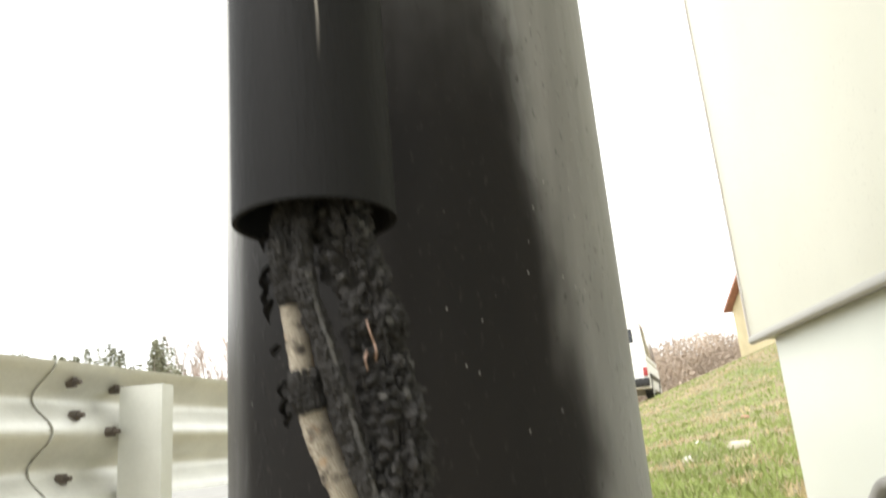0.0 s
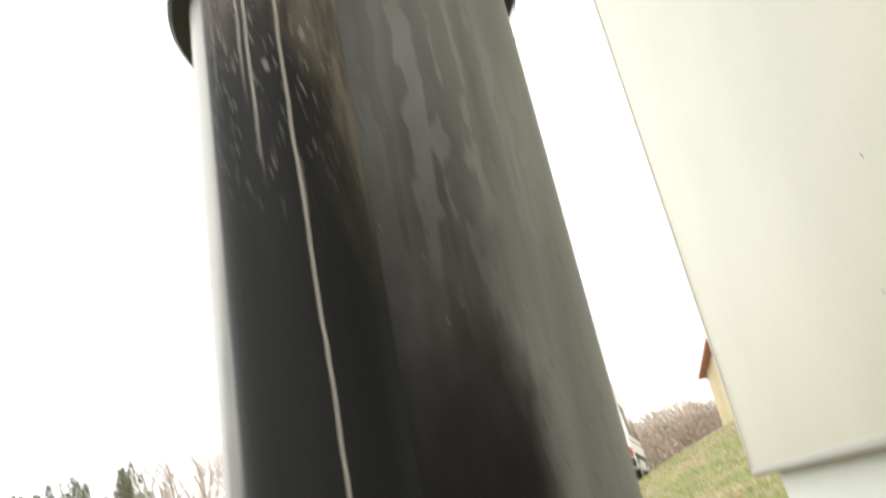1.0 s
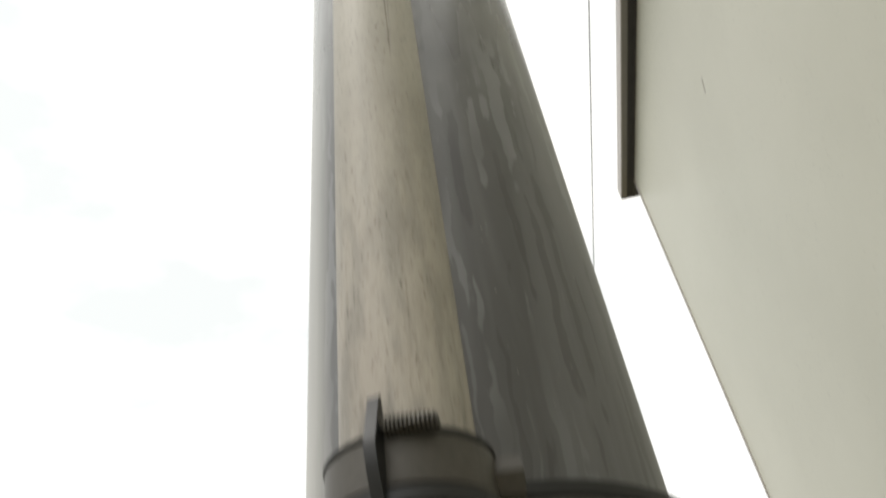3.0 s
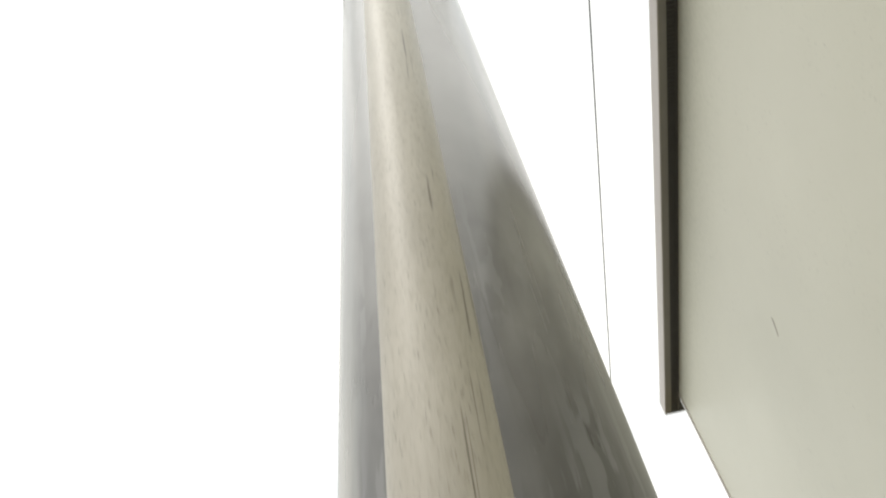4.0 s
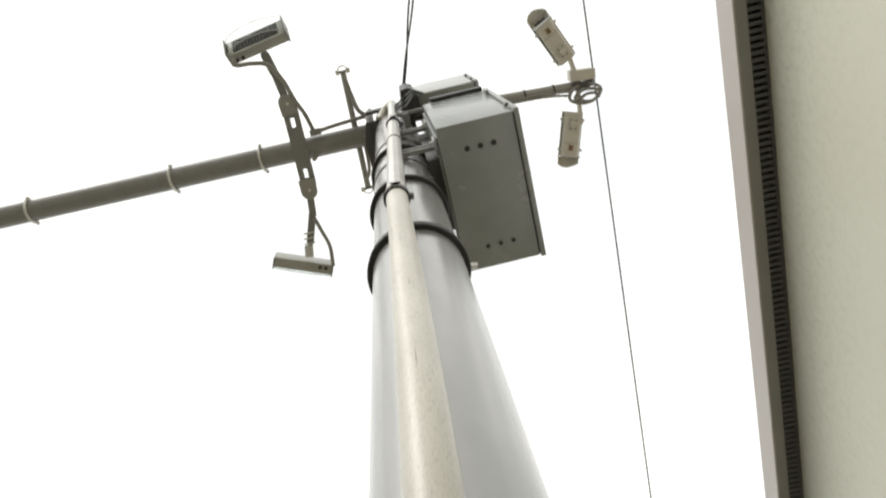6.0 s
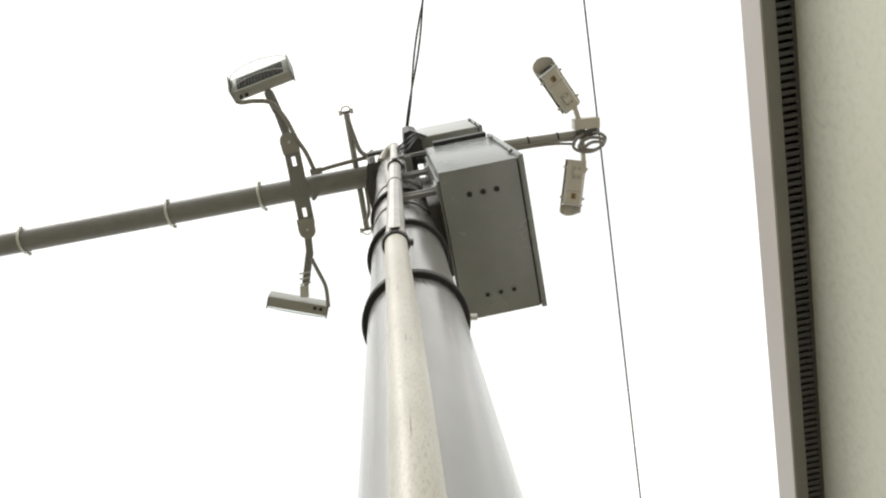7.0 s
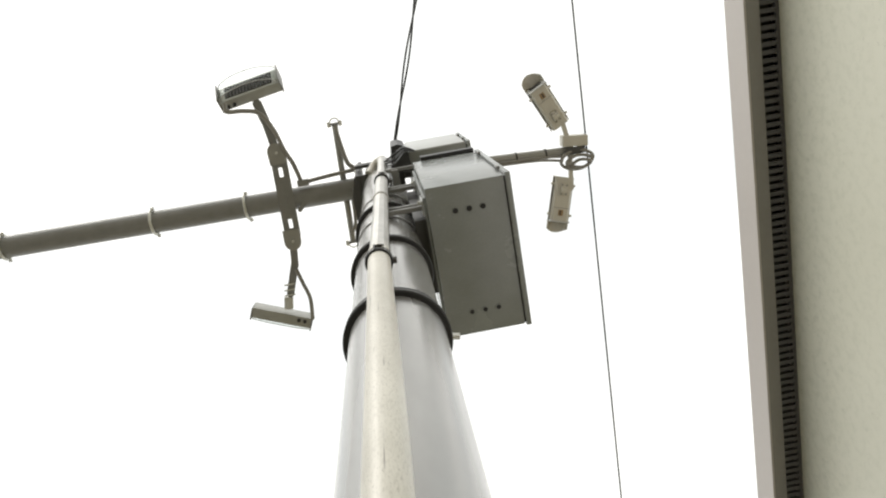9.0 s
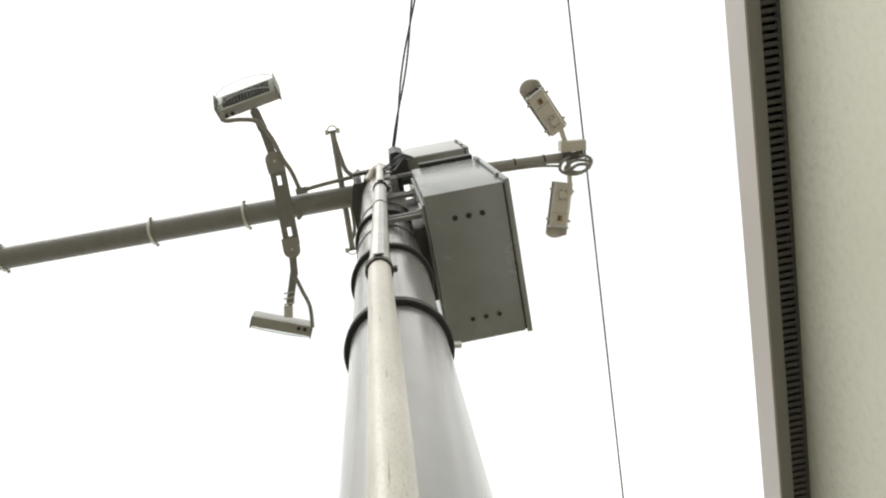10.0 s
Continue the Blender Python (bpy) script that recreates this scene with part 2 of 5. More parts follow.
def wall_panel_material():
    m, n, l, b = material("painted_wall_panel", 0.42)
    v = coords(n, l)
    fine, big = noise_tex(n, l, v, 260, 4), noise_tex(n, l, v, 1.6, 5)
    mid = noise_tex(n, l, coords(n, l, (1, 1, 0.3)), 40, 4)
    c = ramp(n, l, big, (0.3, (0.572, 0.566, 0.470)), (0.7, (0.637, 0.630, 0.530)))
    pit = maths(n, l, "MULTIPLY", smooth_map(n, l, noise_tex(n, l, v, 170, 3), 0.61, 0.73), smooth_map(n, l, noise_tex(n, l, v, 7, 4), 0.40, 0.60))
    c = mix(n, l, maths(n, l, "MULTIPLY", pit, 0.4), c, (0.34, 0.335, 0.28))
    moss = maths(n, l, "MULTIPLY", smooth_map(n, l, split_xyz(n, l, v)[2], 2.55, 2.95), smooth_map(n, l, noise_tex(n, l, v, 75, 6, 0.7), 0.44, 0.66))
    c = mix(n, l, maths(n, l, "MULTIPLY", moss, 0.4), c, (0.40, 0.41, 0.32))
    l.new(c, b.inputs["Base Color"])
    bump(n, l, b, maths(n, l, "ADD", fine, mid), 0.12, 0.001)
    return m


def grass_ground_material():
    m, n, l, b = material("autumn_grass_ground", 0.9)
    v = coords(n, l)
    big, mid, fine = noise_tex(n, l, v, 0.5, 5), noise_tex(n, l, v, 5, 5), noise_tex(n, l, v, 60, 4)
    green = ramp(n, l, mid, (0.3, (0.10, 0.125, 0.035)), (0.7, (0.17, 0.215, 0.06)))
    straw = ramp(n, l, fine, (0.3, (0.16, 0.12, 0.06)), (0.7, (0.34, 0.28, 0.16)))
    l.new(mix(n, l, smooth_map(n, l, maths(n, l, "ADD", big, maths(n, l, "MULTIPLY", mid, 0.6)), 0.54, 0.83), green, straw), b.inputs["Base Color"])
    bump(n, l, b, fine, 0.8, 0.03)
    return m


def fibre_material():
    """Pale woven fibre, scorched brown and black in patches."""
    m, n, l, b = material("scorched_fibre", 0.85)
    v = coords(n, l)
    wv = n.new("ShaderNodeTexWave")
    wv.wave_type, wv.bands_direction = "BANDS", "DIAGONAL"
    wv.inputs["Scale"].default_value, wv.inputs["Distortion"].default_value, wv.inputs["Detail"].default_value = 420, 7, 3
    l.new(v, wv.inputs["Vector"])
    pale = ramp(n, l, wv.outputs["Fac"], (0.2, (0.25, 0.21, 0.16)), (0.8, (0.50, 0.45, 0.365)))
    burn = smooth_map(n, l, noise_tex(n, l, v, 110, 5, 0.65), 0.52, 0.68)
    c = mix(n, l, burn, pale, (0.035, 0.027, 0.022))
    c = mix(n, l, smooth_map(n, l, noise_tex(n, l, v, 160, 3), 0.60, 0.68, 0.0, 0.6), c, (0.42, 0.27, 0.15))
    l.new(c, b.inputs["Base Color"])
    bump(n, l, b, maths(n, l, "ADD", wv.outputs["Fac"], noise_tex(n, l, v, 380, 3)), 0.9, 0.0012)
    return m


M_POLE = steel_pole_material()
M_CONDUIT = conduit_material()
M_WALL = wall_panel_material()
M_GRASS = grass_ground_material()
M_ASPHALT = simple("asphalt", (0.24, 0.235, 0.22), 0.85, vary=0.25, scale=3, fine=300, bump_s=0.5, dist=0.004)
M_GALV = simple("galvanised_steel", (0.62, 0.62, 0.58), 0.46, 0.4, vary=0.12, scale=9, fine=120)
M_POST = simple("galvanised_post", (0.56, 0.57, 0.53), 0.5, 0.3, vary=0.08, scale=14, fine=150)
M_CLAMP = simple("painted_grey_clamp", (0.082, 0.08, 0.075), 0.45, 0.1, vary=0.2, scale=40, fine=300)
M_RUBBER = simple("black_rubber", (0.011, 0.011, 0.011), 0.45, 0.0, vary=0.3, scale=60, fine=400)
M_ARM = simple("grey_painted_steel", (0.225, 0.224, 0.213), 0.5, 0.1, vary=0.12, scale=12, fine=200)
M_CABINET = simple("grey_cabinet_enamel", (0.235, 0.250, 0.240), 0.24, 0.0, vary=0.10, scale=5, fine=90)
M_CABINET_LIGHT = simple("pale_cabinet_enamel", (0.50, 0.51, 0.50), 0.35, 0.2, vary=0.08, scale=6, fine=90)
# for black parts, and for pieces that stand in for shade in gaps
M_DARK = simple("black_parts_and_gap_shade", (0.02, 0.02, 0.02), 0.8)
M_CAMERA = simple("cream_camera_housing", (0.56, 0.54, 0.475), 0.4, 0.0, vary=0.07, scale=10, fine=200)
M_LAMP = simple("lamp_body_grey", (0.36, 0.36, 0.33), 0.42, 0.1, vary=0.1, scale=10, fine=200)
M_CABLE = simple("black_cable", (0.03, 0.03, 0.03), 0.5)
M_FLEX = simple("grey_flexible_conduit", (0.25, 0.24, 0.22), 0.55)
M_TRIM = simple("brown_grey_trim", (0.24, 0.23, 0.22), 0.45, 0.0, vary=0.08, scale=8, fine=120)
M_TRIM_LIGHT = simple("pale_trim", (0.49, 0.455, 0.43), 0.45, 0.0, vary=0.05, scale=8, fine=120)
M_PLINTH = simple("pale_plinth_render", (0.64, 0.66, 0.60), 0.5, 0.0, vary=0.05, scale=3, fine=220)
M_DRIP = simple("grey_drip_metal", (0.34, 0.33, 0.30), 0.45, 0.1, vary=0.1, scale=6, fine=160)
M_COMB = simple("dark_vent_plastic", (0.085, 0.082, 0.085), 0.5, 0.0, vary=0.15, scale=30, fine=300)
M_BOLT = simple("rusted_bolt", (0.12, 0.10, 0.085), 0.6, 0.4, vary=0.3, scale=60, fine=300)
M_CLAMP_PIPE = simple("smoky_zinc_clamp", (0.072, 0.065, 0.055), 0.45, 0.25, vary=0.3, scale=50, fine=300)
M_RISER = simple("bright_dented_steel", (0.52, 0.51, 0.48), 0.34, 0.45, vary=0.25, scale=14, fine=120, bump_s=0.4, dist=0.003)
M_CHAR = simple("char", (0.015, 0.0135, 0.0125), 0.8, 0.0, vary=0.75, scale=90, fine=420, bump_s=0.8, dist=0.002)
M_CORE = fibre_material()
M_ASH = simple("ash_grey_crust", (0.050, 0.048, 0.045), 0.7, 0.0, vary=0.7, scale=110, fine=450, bump_s=0.8, dist=0.0015)
M_COPPER = simple("bare_copper", (0.28, 0.19, 0.15), 0.4, 0.8, vary=0.2, scale=80, fine=300)
M_ARM_DARK = simple("dark_grey_steel", (0.06, 0.06, 0.057), 0.5, 0.1, vary=0.15, scale=12, fine=200)
M_ARM_LIGHT = simple("pale_grey_steel", (0.31, 0.305, 0.28), 0.5, 0.1, vary=0.12, scale=12, fine=200)
M_LED = simple("emitter_grey", (0.14, 0.14, 0.14), 0.3, 0.3)
M_DARKGLASS = simple("dark_glass", (0.02, 0.022, 0.025), 0.12, 0.0, vary=0.1)
M_LABEL = simple("brown_label", (0.30, 0.20, 0.10), 0.5)
M_TAIL = simple("red_lens", (0.30, 0.035, 0.035), 0.25)
M_HOUSE = simple("yellow_house_render", (0.52, 0.45, 0.28), 0.8, 0.0, vary=0.18, scale=0.7, fine=12)
M_STONE = simple("pale_stone", (0.50, 0.45, 0.36), 0.8, 0.0, vary=0.25, scale=4, fine=60, bump_s=0.5, dist=0.01)
M_TILE = simple("red_clay_tile", (0.40, 0.20, 0.15), 0.75, 0.0, vary=0.25, scale=3, fine=40)
# the next three tree colours are lightened to paint in distance haze
M_TWIG = simple("hazed_bare_twigs", (0.38, 0.31, 0.265), 0.85, 0.0, vary=0.3, scale=0.6, fine=8)
M_THICKET = simple("hazed_brown_scrub", (0.42, 0.345, 0.28), 0.9, 0.0, vary=0.35, scale=0.5, fine=6)
M_CONIFER = simple("hazed_conifer_green", (0.19, 0.195, 0.13), 0.8, 0.0, vary=0.45, scale=0.4, fine=5)
M_BLADE = simple("grass_blade", (0.235, 0.285, 0.080), 0.6, 0.0, vary=0.35, scale=1.2, fine=20)
M_STRAW = simple("straw_blade", (0.42, 0.34, 0.19), 0.7, 0.0, vary=0.3, scale=1.5, fine=20)
M_GLASS, g_n, g_l, g_b = material("clear_cover", 0.08, 0.0, (0.92, 0.96, 0.93))
g_b.inputs["Transmission Weight"].default_value = 1.0
g_b.inputs["IOR"].default_value = 1.12
M_WHITE = simple("white_paint", (0.75, 0.75, 0.72), 0.4, 0.0, vary=0.05, scale=3, fine=80)


# shape helpers
def part(name, bm, mat, parent=None, label="", smooth=True):
    me = bpy.data.meshes.new(name)
    bmesh.ops.recalc_face_normals(bm, faces=bm.faces)
    if smooth:
        for f in bm.faces:
            f.smooth = True
        for e in bm.edges:
            if len(e.link_faces) == 2 and e.calc_face_angle(0) > 0.6:
                e.smooth = False
    bm.to_mesh(me)
    bm.free()
    me.materials.append(mat)
    ob = new(name, me)
    if parent:
        ob.parent = parent
    if label:
        ob["label"] = label
    return ob


def thing(name, label, category, at=(0, 0, 0), group="", kind=""):
    ob = new(name)
    ob.empty_display_size = 0.1
    ob.matrix_world = Matrix.Translation(at)
    return tagged(ob, label, category, group, kind)


def add_box(bm, c, size, m=None, bevel=0.0):
    b2 = bmesh.new()
    bmesh.ops.create_cube(b2, size=1)
    bmesh.ops.scale(b2, vec=size, verts=b2.verts)
    if bevel:
        bmesh.ops.bevel(b2, geom=b2.edges[:], offset=bevel, segments=2, affect="EDGES", profile=0.6)
    bmesh.ops.transform(b2, matrix=Matrix.Translation(c) @ (m or Matrix()), verts=b2.verts)
    tmp = bpy.data.meshes.new("tmp")
    b2.to_mesh(tmp)
    b2.free()
    bm.from_mesh(tmp)
    bpy.data.meshes.remove(tmp)
    return bm


def box(c, size, m=None, bevel=0.0):
    return add_box(bmesh.new(), c, size, m, bevel)


def basis(d):
    d = Vector(d).normalized()
    a = d.cross(Vector((0, 0, 1)) if abs(d.z) < 0.95 else Vector((1, 0, 0))).normalized()
    return d, a, d.cross(a)


def sweep(bm, pts, radii, seg=16, cap=True, wob=None):
    """A tube along points, with a radius for each."""
    pts = [Vector(p) for p in pts]
    if isinstance(radii, (int, float)):
        radii = [radii] * len(pts)
    rings = []
    _, a, b = basis(pts[1] - pts[0])
    for i, p in enumerate(pts):
        d = (pts[min(i + 1, len(pts) - 1)] - pts[max(i - 1, 0)]).normalized()
        a = (a - d * a.dot(d)).normalized()
        b = d.cross(a)
        row = []
        for k in range(seg):
            t = 2 * math.pi * k / seg
            o = (a * math.cos(t) + b * math.sin(t)) * radii[i]
            if wob:
                o *= wob(p + o)
            row.append(bm.verts.new(p + o))
        rings.append(row)
    for r0, r1 in zip(rings, rings[1:]):
        for k in range(seg):
            bm.faces.new((r0[k], r0[(k + 1) % seg], r1[(k + 1) % seg], r1[k]))
    if cap:
        bm.faces.new(rings[0][::-1])
        bm.faces.new(rings[-1])
    return bm


def tube(p0, p1, r, seg=24, r1=None):
    return sweep(bmesh.new(), [p0, p1], [r, r if r1 is None else r1], seg)


def spline(pts, n=8):
    """Points of a smooth curve through the given ones."""
    P = [Vector(p) for p in pts]
    P = [2 * P[0] - P[1]] + P + [2 * P[-1] - P[-2]]
    out = []
    for i in range(1, len(P) - 2):
        for k in range(n):
            t = k / n
            a, b, c, d = P[i - 1], P[i], P[i + 1], P[i + 2]
            out.append(0.5 * (2 * b + (c - a) * t + (2 * a - 5 * b + 4 * c - d) * t * t + (3 * b - a - 3 * c + d) * t ** 3))
    out.append(P[-2])
    return out


def lathe(profile, seg=64, c=(0, 0), start=0.0, turn=2 * math.pi):
    """A closed profile of (radius, height) turned about an upright axis."""
    bm = bmesh.new()
    full = abs(turn - 2 * math.pi) < 1e-6
    n = seg if full else seg + 1
    rows = []
    for k in range(n):
        t = start + turn * k / seg
        rows.append([bm.verts.new((c[0] + r * math.cos(t), c[1] + r * math.sin(t), z)) for r, z in profile])
    m = len(profile)
    for k in range(seg):
        r0, r1 = rows[k], rows[(k + 1) % n]
        for j in range(m):
            bm.faces.new((r0[j], r1[j], r1[(j + 1) % m], r0[(j + 1) % m]))
    if not full:
        bm.faces.new(rows[0])
        bm.faces.new(rows[-1][::-1])
    return bm


def prism(outline, m, depth):
    """A flat outline in x, y, given a thickness along z, then placed."""
    bm = bmesh.new()
    lo = [bm.verts.new((x, y, -depth / 2)) for x, y in outline]
    hi = [bm.verts.new((x, y, depth / 2)) for x, y in outline]
    k = len(outline)
    bm.faces.new(lo[::-1])
    bm.faces.new(hi)
    for i in range(k):
        bm.faces.new((lo[i], lo[(i + 1) % k], hi[(i + 1) % k], hi[i]))
    bmesh.ops.transform(bm, matrix=m, verts=bm.verts)
    return bm


def frame_of(p0, p1, up=(0, 0, 1)):
    """A pose at the middle of two points, x along them, z near up."""
    p0, p1 = Vector(p0), Vector(p1)
    x = (p1 - p0).normalized()
    z = Vector(up)
    z = (z - x * z.dot(x)).normalized()
    y = z.cross(x)
    m = Matrix((x, y, z)).transposed().to_4x4()
    m.translation = (p0 + p1) / 2
    return m


# ground, road, building
WALL_X, WALL_Y = 0.626, 1.37
Z_DRIP, Z_EAVE = 0.676, 2.92

def ground_height(x, y):
    """Level round the pole and on the road, climbing to a crest that is higher to the east."""
    s = max(0.0, min((y - 1.2) / 18.8, 1.0))
    h = s * (0.18 + 0.335 * max(0.0, min(x, 14.0)))
    if x < -0.6:
        h *= max(0.0, 1 - (-0.6 - x) / 0.8)
    if y > 26:
        h *= max(0.55, 1 - (y - 26) / 120)
    return h


def build_ground():
    bm = bmesh.new()
    xs = [-1500, -300, -60, -20, -8, -4, -2.2, -1.4] + [i * 0.4 - 0.8 for i in range(0, 42)] + [20, 30, 60, 300, 1500]
    ys = [-1500, -100, -20, -6, -3] + [i * 0.4 - 1.2 for i in range(0, 70)] + [28, 33, 40, 50, 60, 75, 120, 400, 1500]
    grid = [[bm.verts.new((x, y, ground_height(x, y) + (0.03 * noise.noise((x * 1.1, y * 1.1, 0)) if -1 < x < 16 and 1.5 < y < 30 else 0))) for y in ys] for x in xs]
    for i in range(len(xs) - 1):
        for j in range(len(ys) - 1):
            bm.faces.new((grid[i][j], grid[i + 1][j], grid[i + 1][j + 1], grid[i][j + 1]))
    return tagged(part("ground", bm, M_GRASS), "patchy green and straw-brown autumn grass slope", "ground", kind="structure")


def build_road():
    bm = box((-6.2, 40, 0.0), (9.0, 160, 0.06))
    return tagged(part("road", bm, M_ASPHALT, smooth=False), "worn grey asphalt road behind the crash barrier", "road", kind="structure")


def build_cabin():
    """The small cabin beside the pole: overhanging wall, recessed plinth, drip trim, eave with vent comb, roof."""
    w = part("wall_west", box((WALL_X + 0.1, WALL_Y - 2.7, (Z_DRIP + Z_EAVE + 0.018) / 2), (0.2, 5.4, Z_EAVE - Z_DRIP + 0.018), bevel=0.003), M_WALL)
    tagged(w, "smooth cream painted outer wall of a small cabin", "wall", kind="structure")
    part("scuff", box((WALL_X - 0.0004, 0.542, 2.373), (0.0012, 0.002, 0.040), Matrix.Rotation(radians(38), 4, "X")), M_TRIM_LIGHT, w, "short grey scuff")
    part("stain", box((WALL_X - 0.0004, 0.385, 1.045), (0.0012, 0.0025, 0.006), bevel=0.0005), M_TRIM, w, "small grey stain")
    part("stain", box((WALL_X - 0.0004, 0.478, 0.871), (0.0012, 0.0025, 0.004), bevel=0.0005), M_TRIM, w, "small grey stain")
    w = part("wall_north", box((WALL_X + 1.7, WALL_Y - 0.1, (Z_DRIP + Z_EAVE) / 2), (2.994, 0.2, Z_EAVE - Z_DRIP), bevel=0.003), M_WALL)
    tagged(w, "cream painted end wall of a small cabin", "wall", kind="structure")
    w = part("wall_south", box((WALL_X + 1.7, WALL_Y - 5.3, (Z_DRIP + Z_EAVE) / 2), (2.994, 0.2, Z_EAVE - Z_DRIP), bevel=0.003), M_WALL)
    tagged(w, "cream painted end wall of a small cabin", "wall", kind="structure")
    w = part("wall_east", box((WALL_X + 3.3, WALL_Y - 2.7, (Z_DRIP + Z_EAVE) / 2), (0.2, 5.4, Z_EAVE - Z_DRIP), bevel=0.003), M_WALL)
    tagged(w, "cream painted rear wall of a small cabin", "wall", kind="structure")
    p = part("plinth", box((WALL_X + 1.729, WALL_Y - 2.7, (Z_DRIP - 0.3) / 2), (3.4, 5.22, Z_DRIP + 0.3 - 0.003), bevel=0.004), M_PLINTH)
    tagged(p, "pale green-white plinth set back under the wall", "plinth", kind="structure")
    prof = [(-0.004, 0.012), (-0.007, 0.004), (-0.006, -0.003), (0.0, -0.008), (0.008, -0.007), (0.012, -0.003), (0.02, -0.003), (0.02, 0.0), (0.0, 0.0), (0.0, 0.012)]
    m = Matrix.Translation((WALL_X - 0.0005, WALL_Y - 2.7, Z_DRIP - 0.001)) @ Matrix(((1, 0, 0, 0), (0, 0, -1, 0), (0, 1, 0, 0), (0, 0, 0, 1)))
    tagged(part("drip_trim", prism(prof, m, 5.4), M_DRIP), "grey metal drip trim along the foot of the wall", "trim", kind="structure")
    tagged(part("corner_trim", box((WALL_X + 0.002, WALL_Y + 0.003, (Z_DRIP + Z_EAVE) / 2), (0.011, 0.006, Z_EAVE - Z_DRIP - 0.004)), M_TRIM_LIGHT), "thin pinkish grey trim at the wall's corner", "trim", kind="structure")
    # eave
    y0, y1 = WALL_Y - 5.5, 1.462
    L, yc = y1 - y0, (y0 + y1) / 2
    tagged(part("fascia", box((0.5775, yc, Z_EAVE + 0.027), (0.003, L, 0.054)), M_TRIM_LIGHT, smooth=False), "pale pinkish grey metal fascia at the roof's edge", "trim", kind="structure")
    tagged(part("soffit_lip", box((0.5885, yc, Z_EAVE + 0.004), (0.019, L, 0.008), bevel=0.001), M_TRIM), "brown-grey soffit lip behind the fascia", "trim", kind="structure")
    tagged(part("fascia_end", box((0.612, y1 + 0.0015, Z_EAVE + 0.027), (0.07, 0.003, 0.054)), M_TRIM, smooth=False), "brown-grey end cap of the roof's edge", "trim", kind="structure")
    bm = bmesh.new()
    n = int((1.455 + 1.8) / 0.0109)
    for i in range(n):
        y = 1.455 - i * 0.0109
        add_box(bm, (0.609, y, Z_EAVE + 0.005), (0.023, 0.0062, 0.005))
    add_box(bm, (0.6235, (1.455 - 1.8) / 2, Z_EAVE + 0.005), (0.0055, 3.26, 0.0052))
    tagged(part("vent_comb", bm, M_COMB, smooth=False), "dark ribbed ventilation comb under the eave", "vent", kind="stuff")
    # added black sheet: its colour supplies the darkness behind the comb's teeth
    tagged(part("vent_gap_shade", box((0.6115, yc, Z_EAVE + 0.022), (0.026, L - 0.01, 0.004)), M_DARK, smooth=False), "black sheet added for the shade above the ventilation comb", "vent", kind="structure")
    tagged(part("roof", box((0.66 + 1.70, yc, Z_EAVE + 0.084), (3.40, L + 0.02, 0.06), bevel=0.004), M_TRIM_LIGHT), "flat pale metal roof of the cabin", "roof", kind="structure")
    tagged(part("roof_edge", box((0.645, yc, Z_EAVE + 0.0505), (0.132, L - 0.004, 0.006)), M_TRIM, smooth=False), "brown-grey metal flashing behind the fascia", "roof", kind="structure")
    tagged(part("ceiling", box((WALL_X + 1.72, yc, Z_EAVE + 0.03), (3.35, L - 0.2, 0.03)), M_WHITE, smooth=False), "plain white ceiling inside the cabin", "ceiling", kind="structure")


# crash barrier
RAIL_TOP = 0.740


def rail_x(y):
    return -0.953 + 0.11 * (y - 1.104)


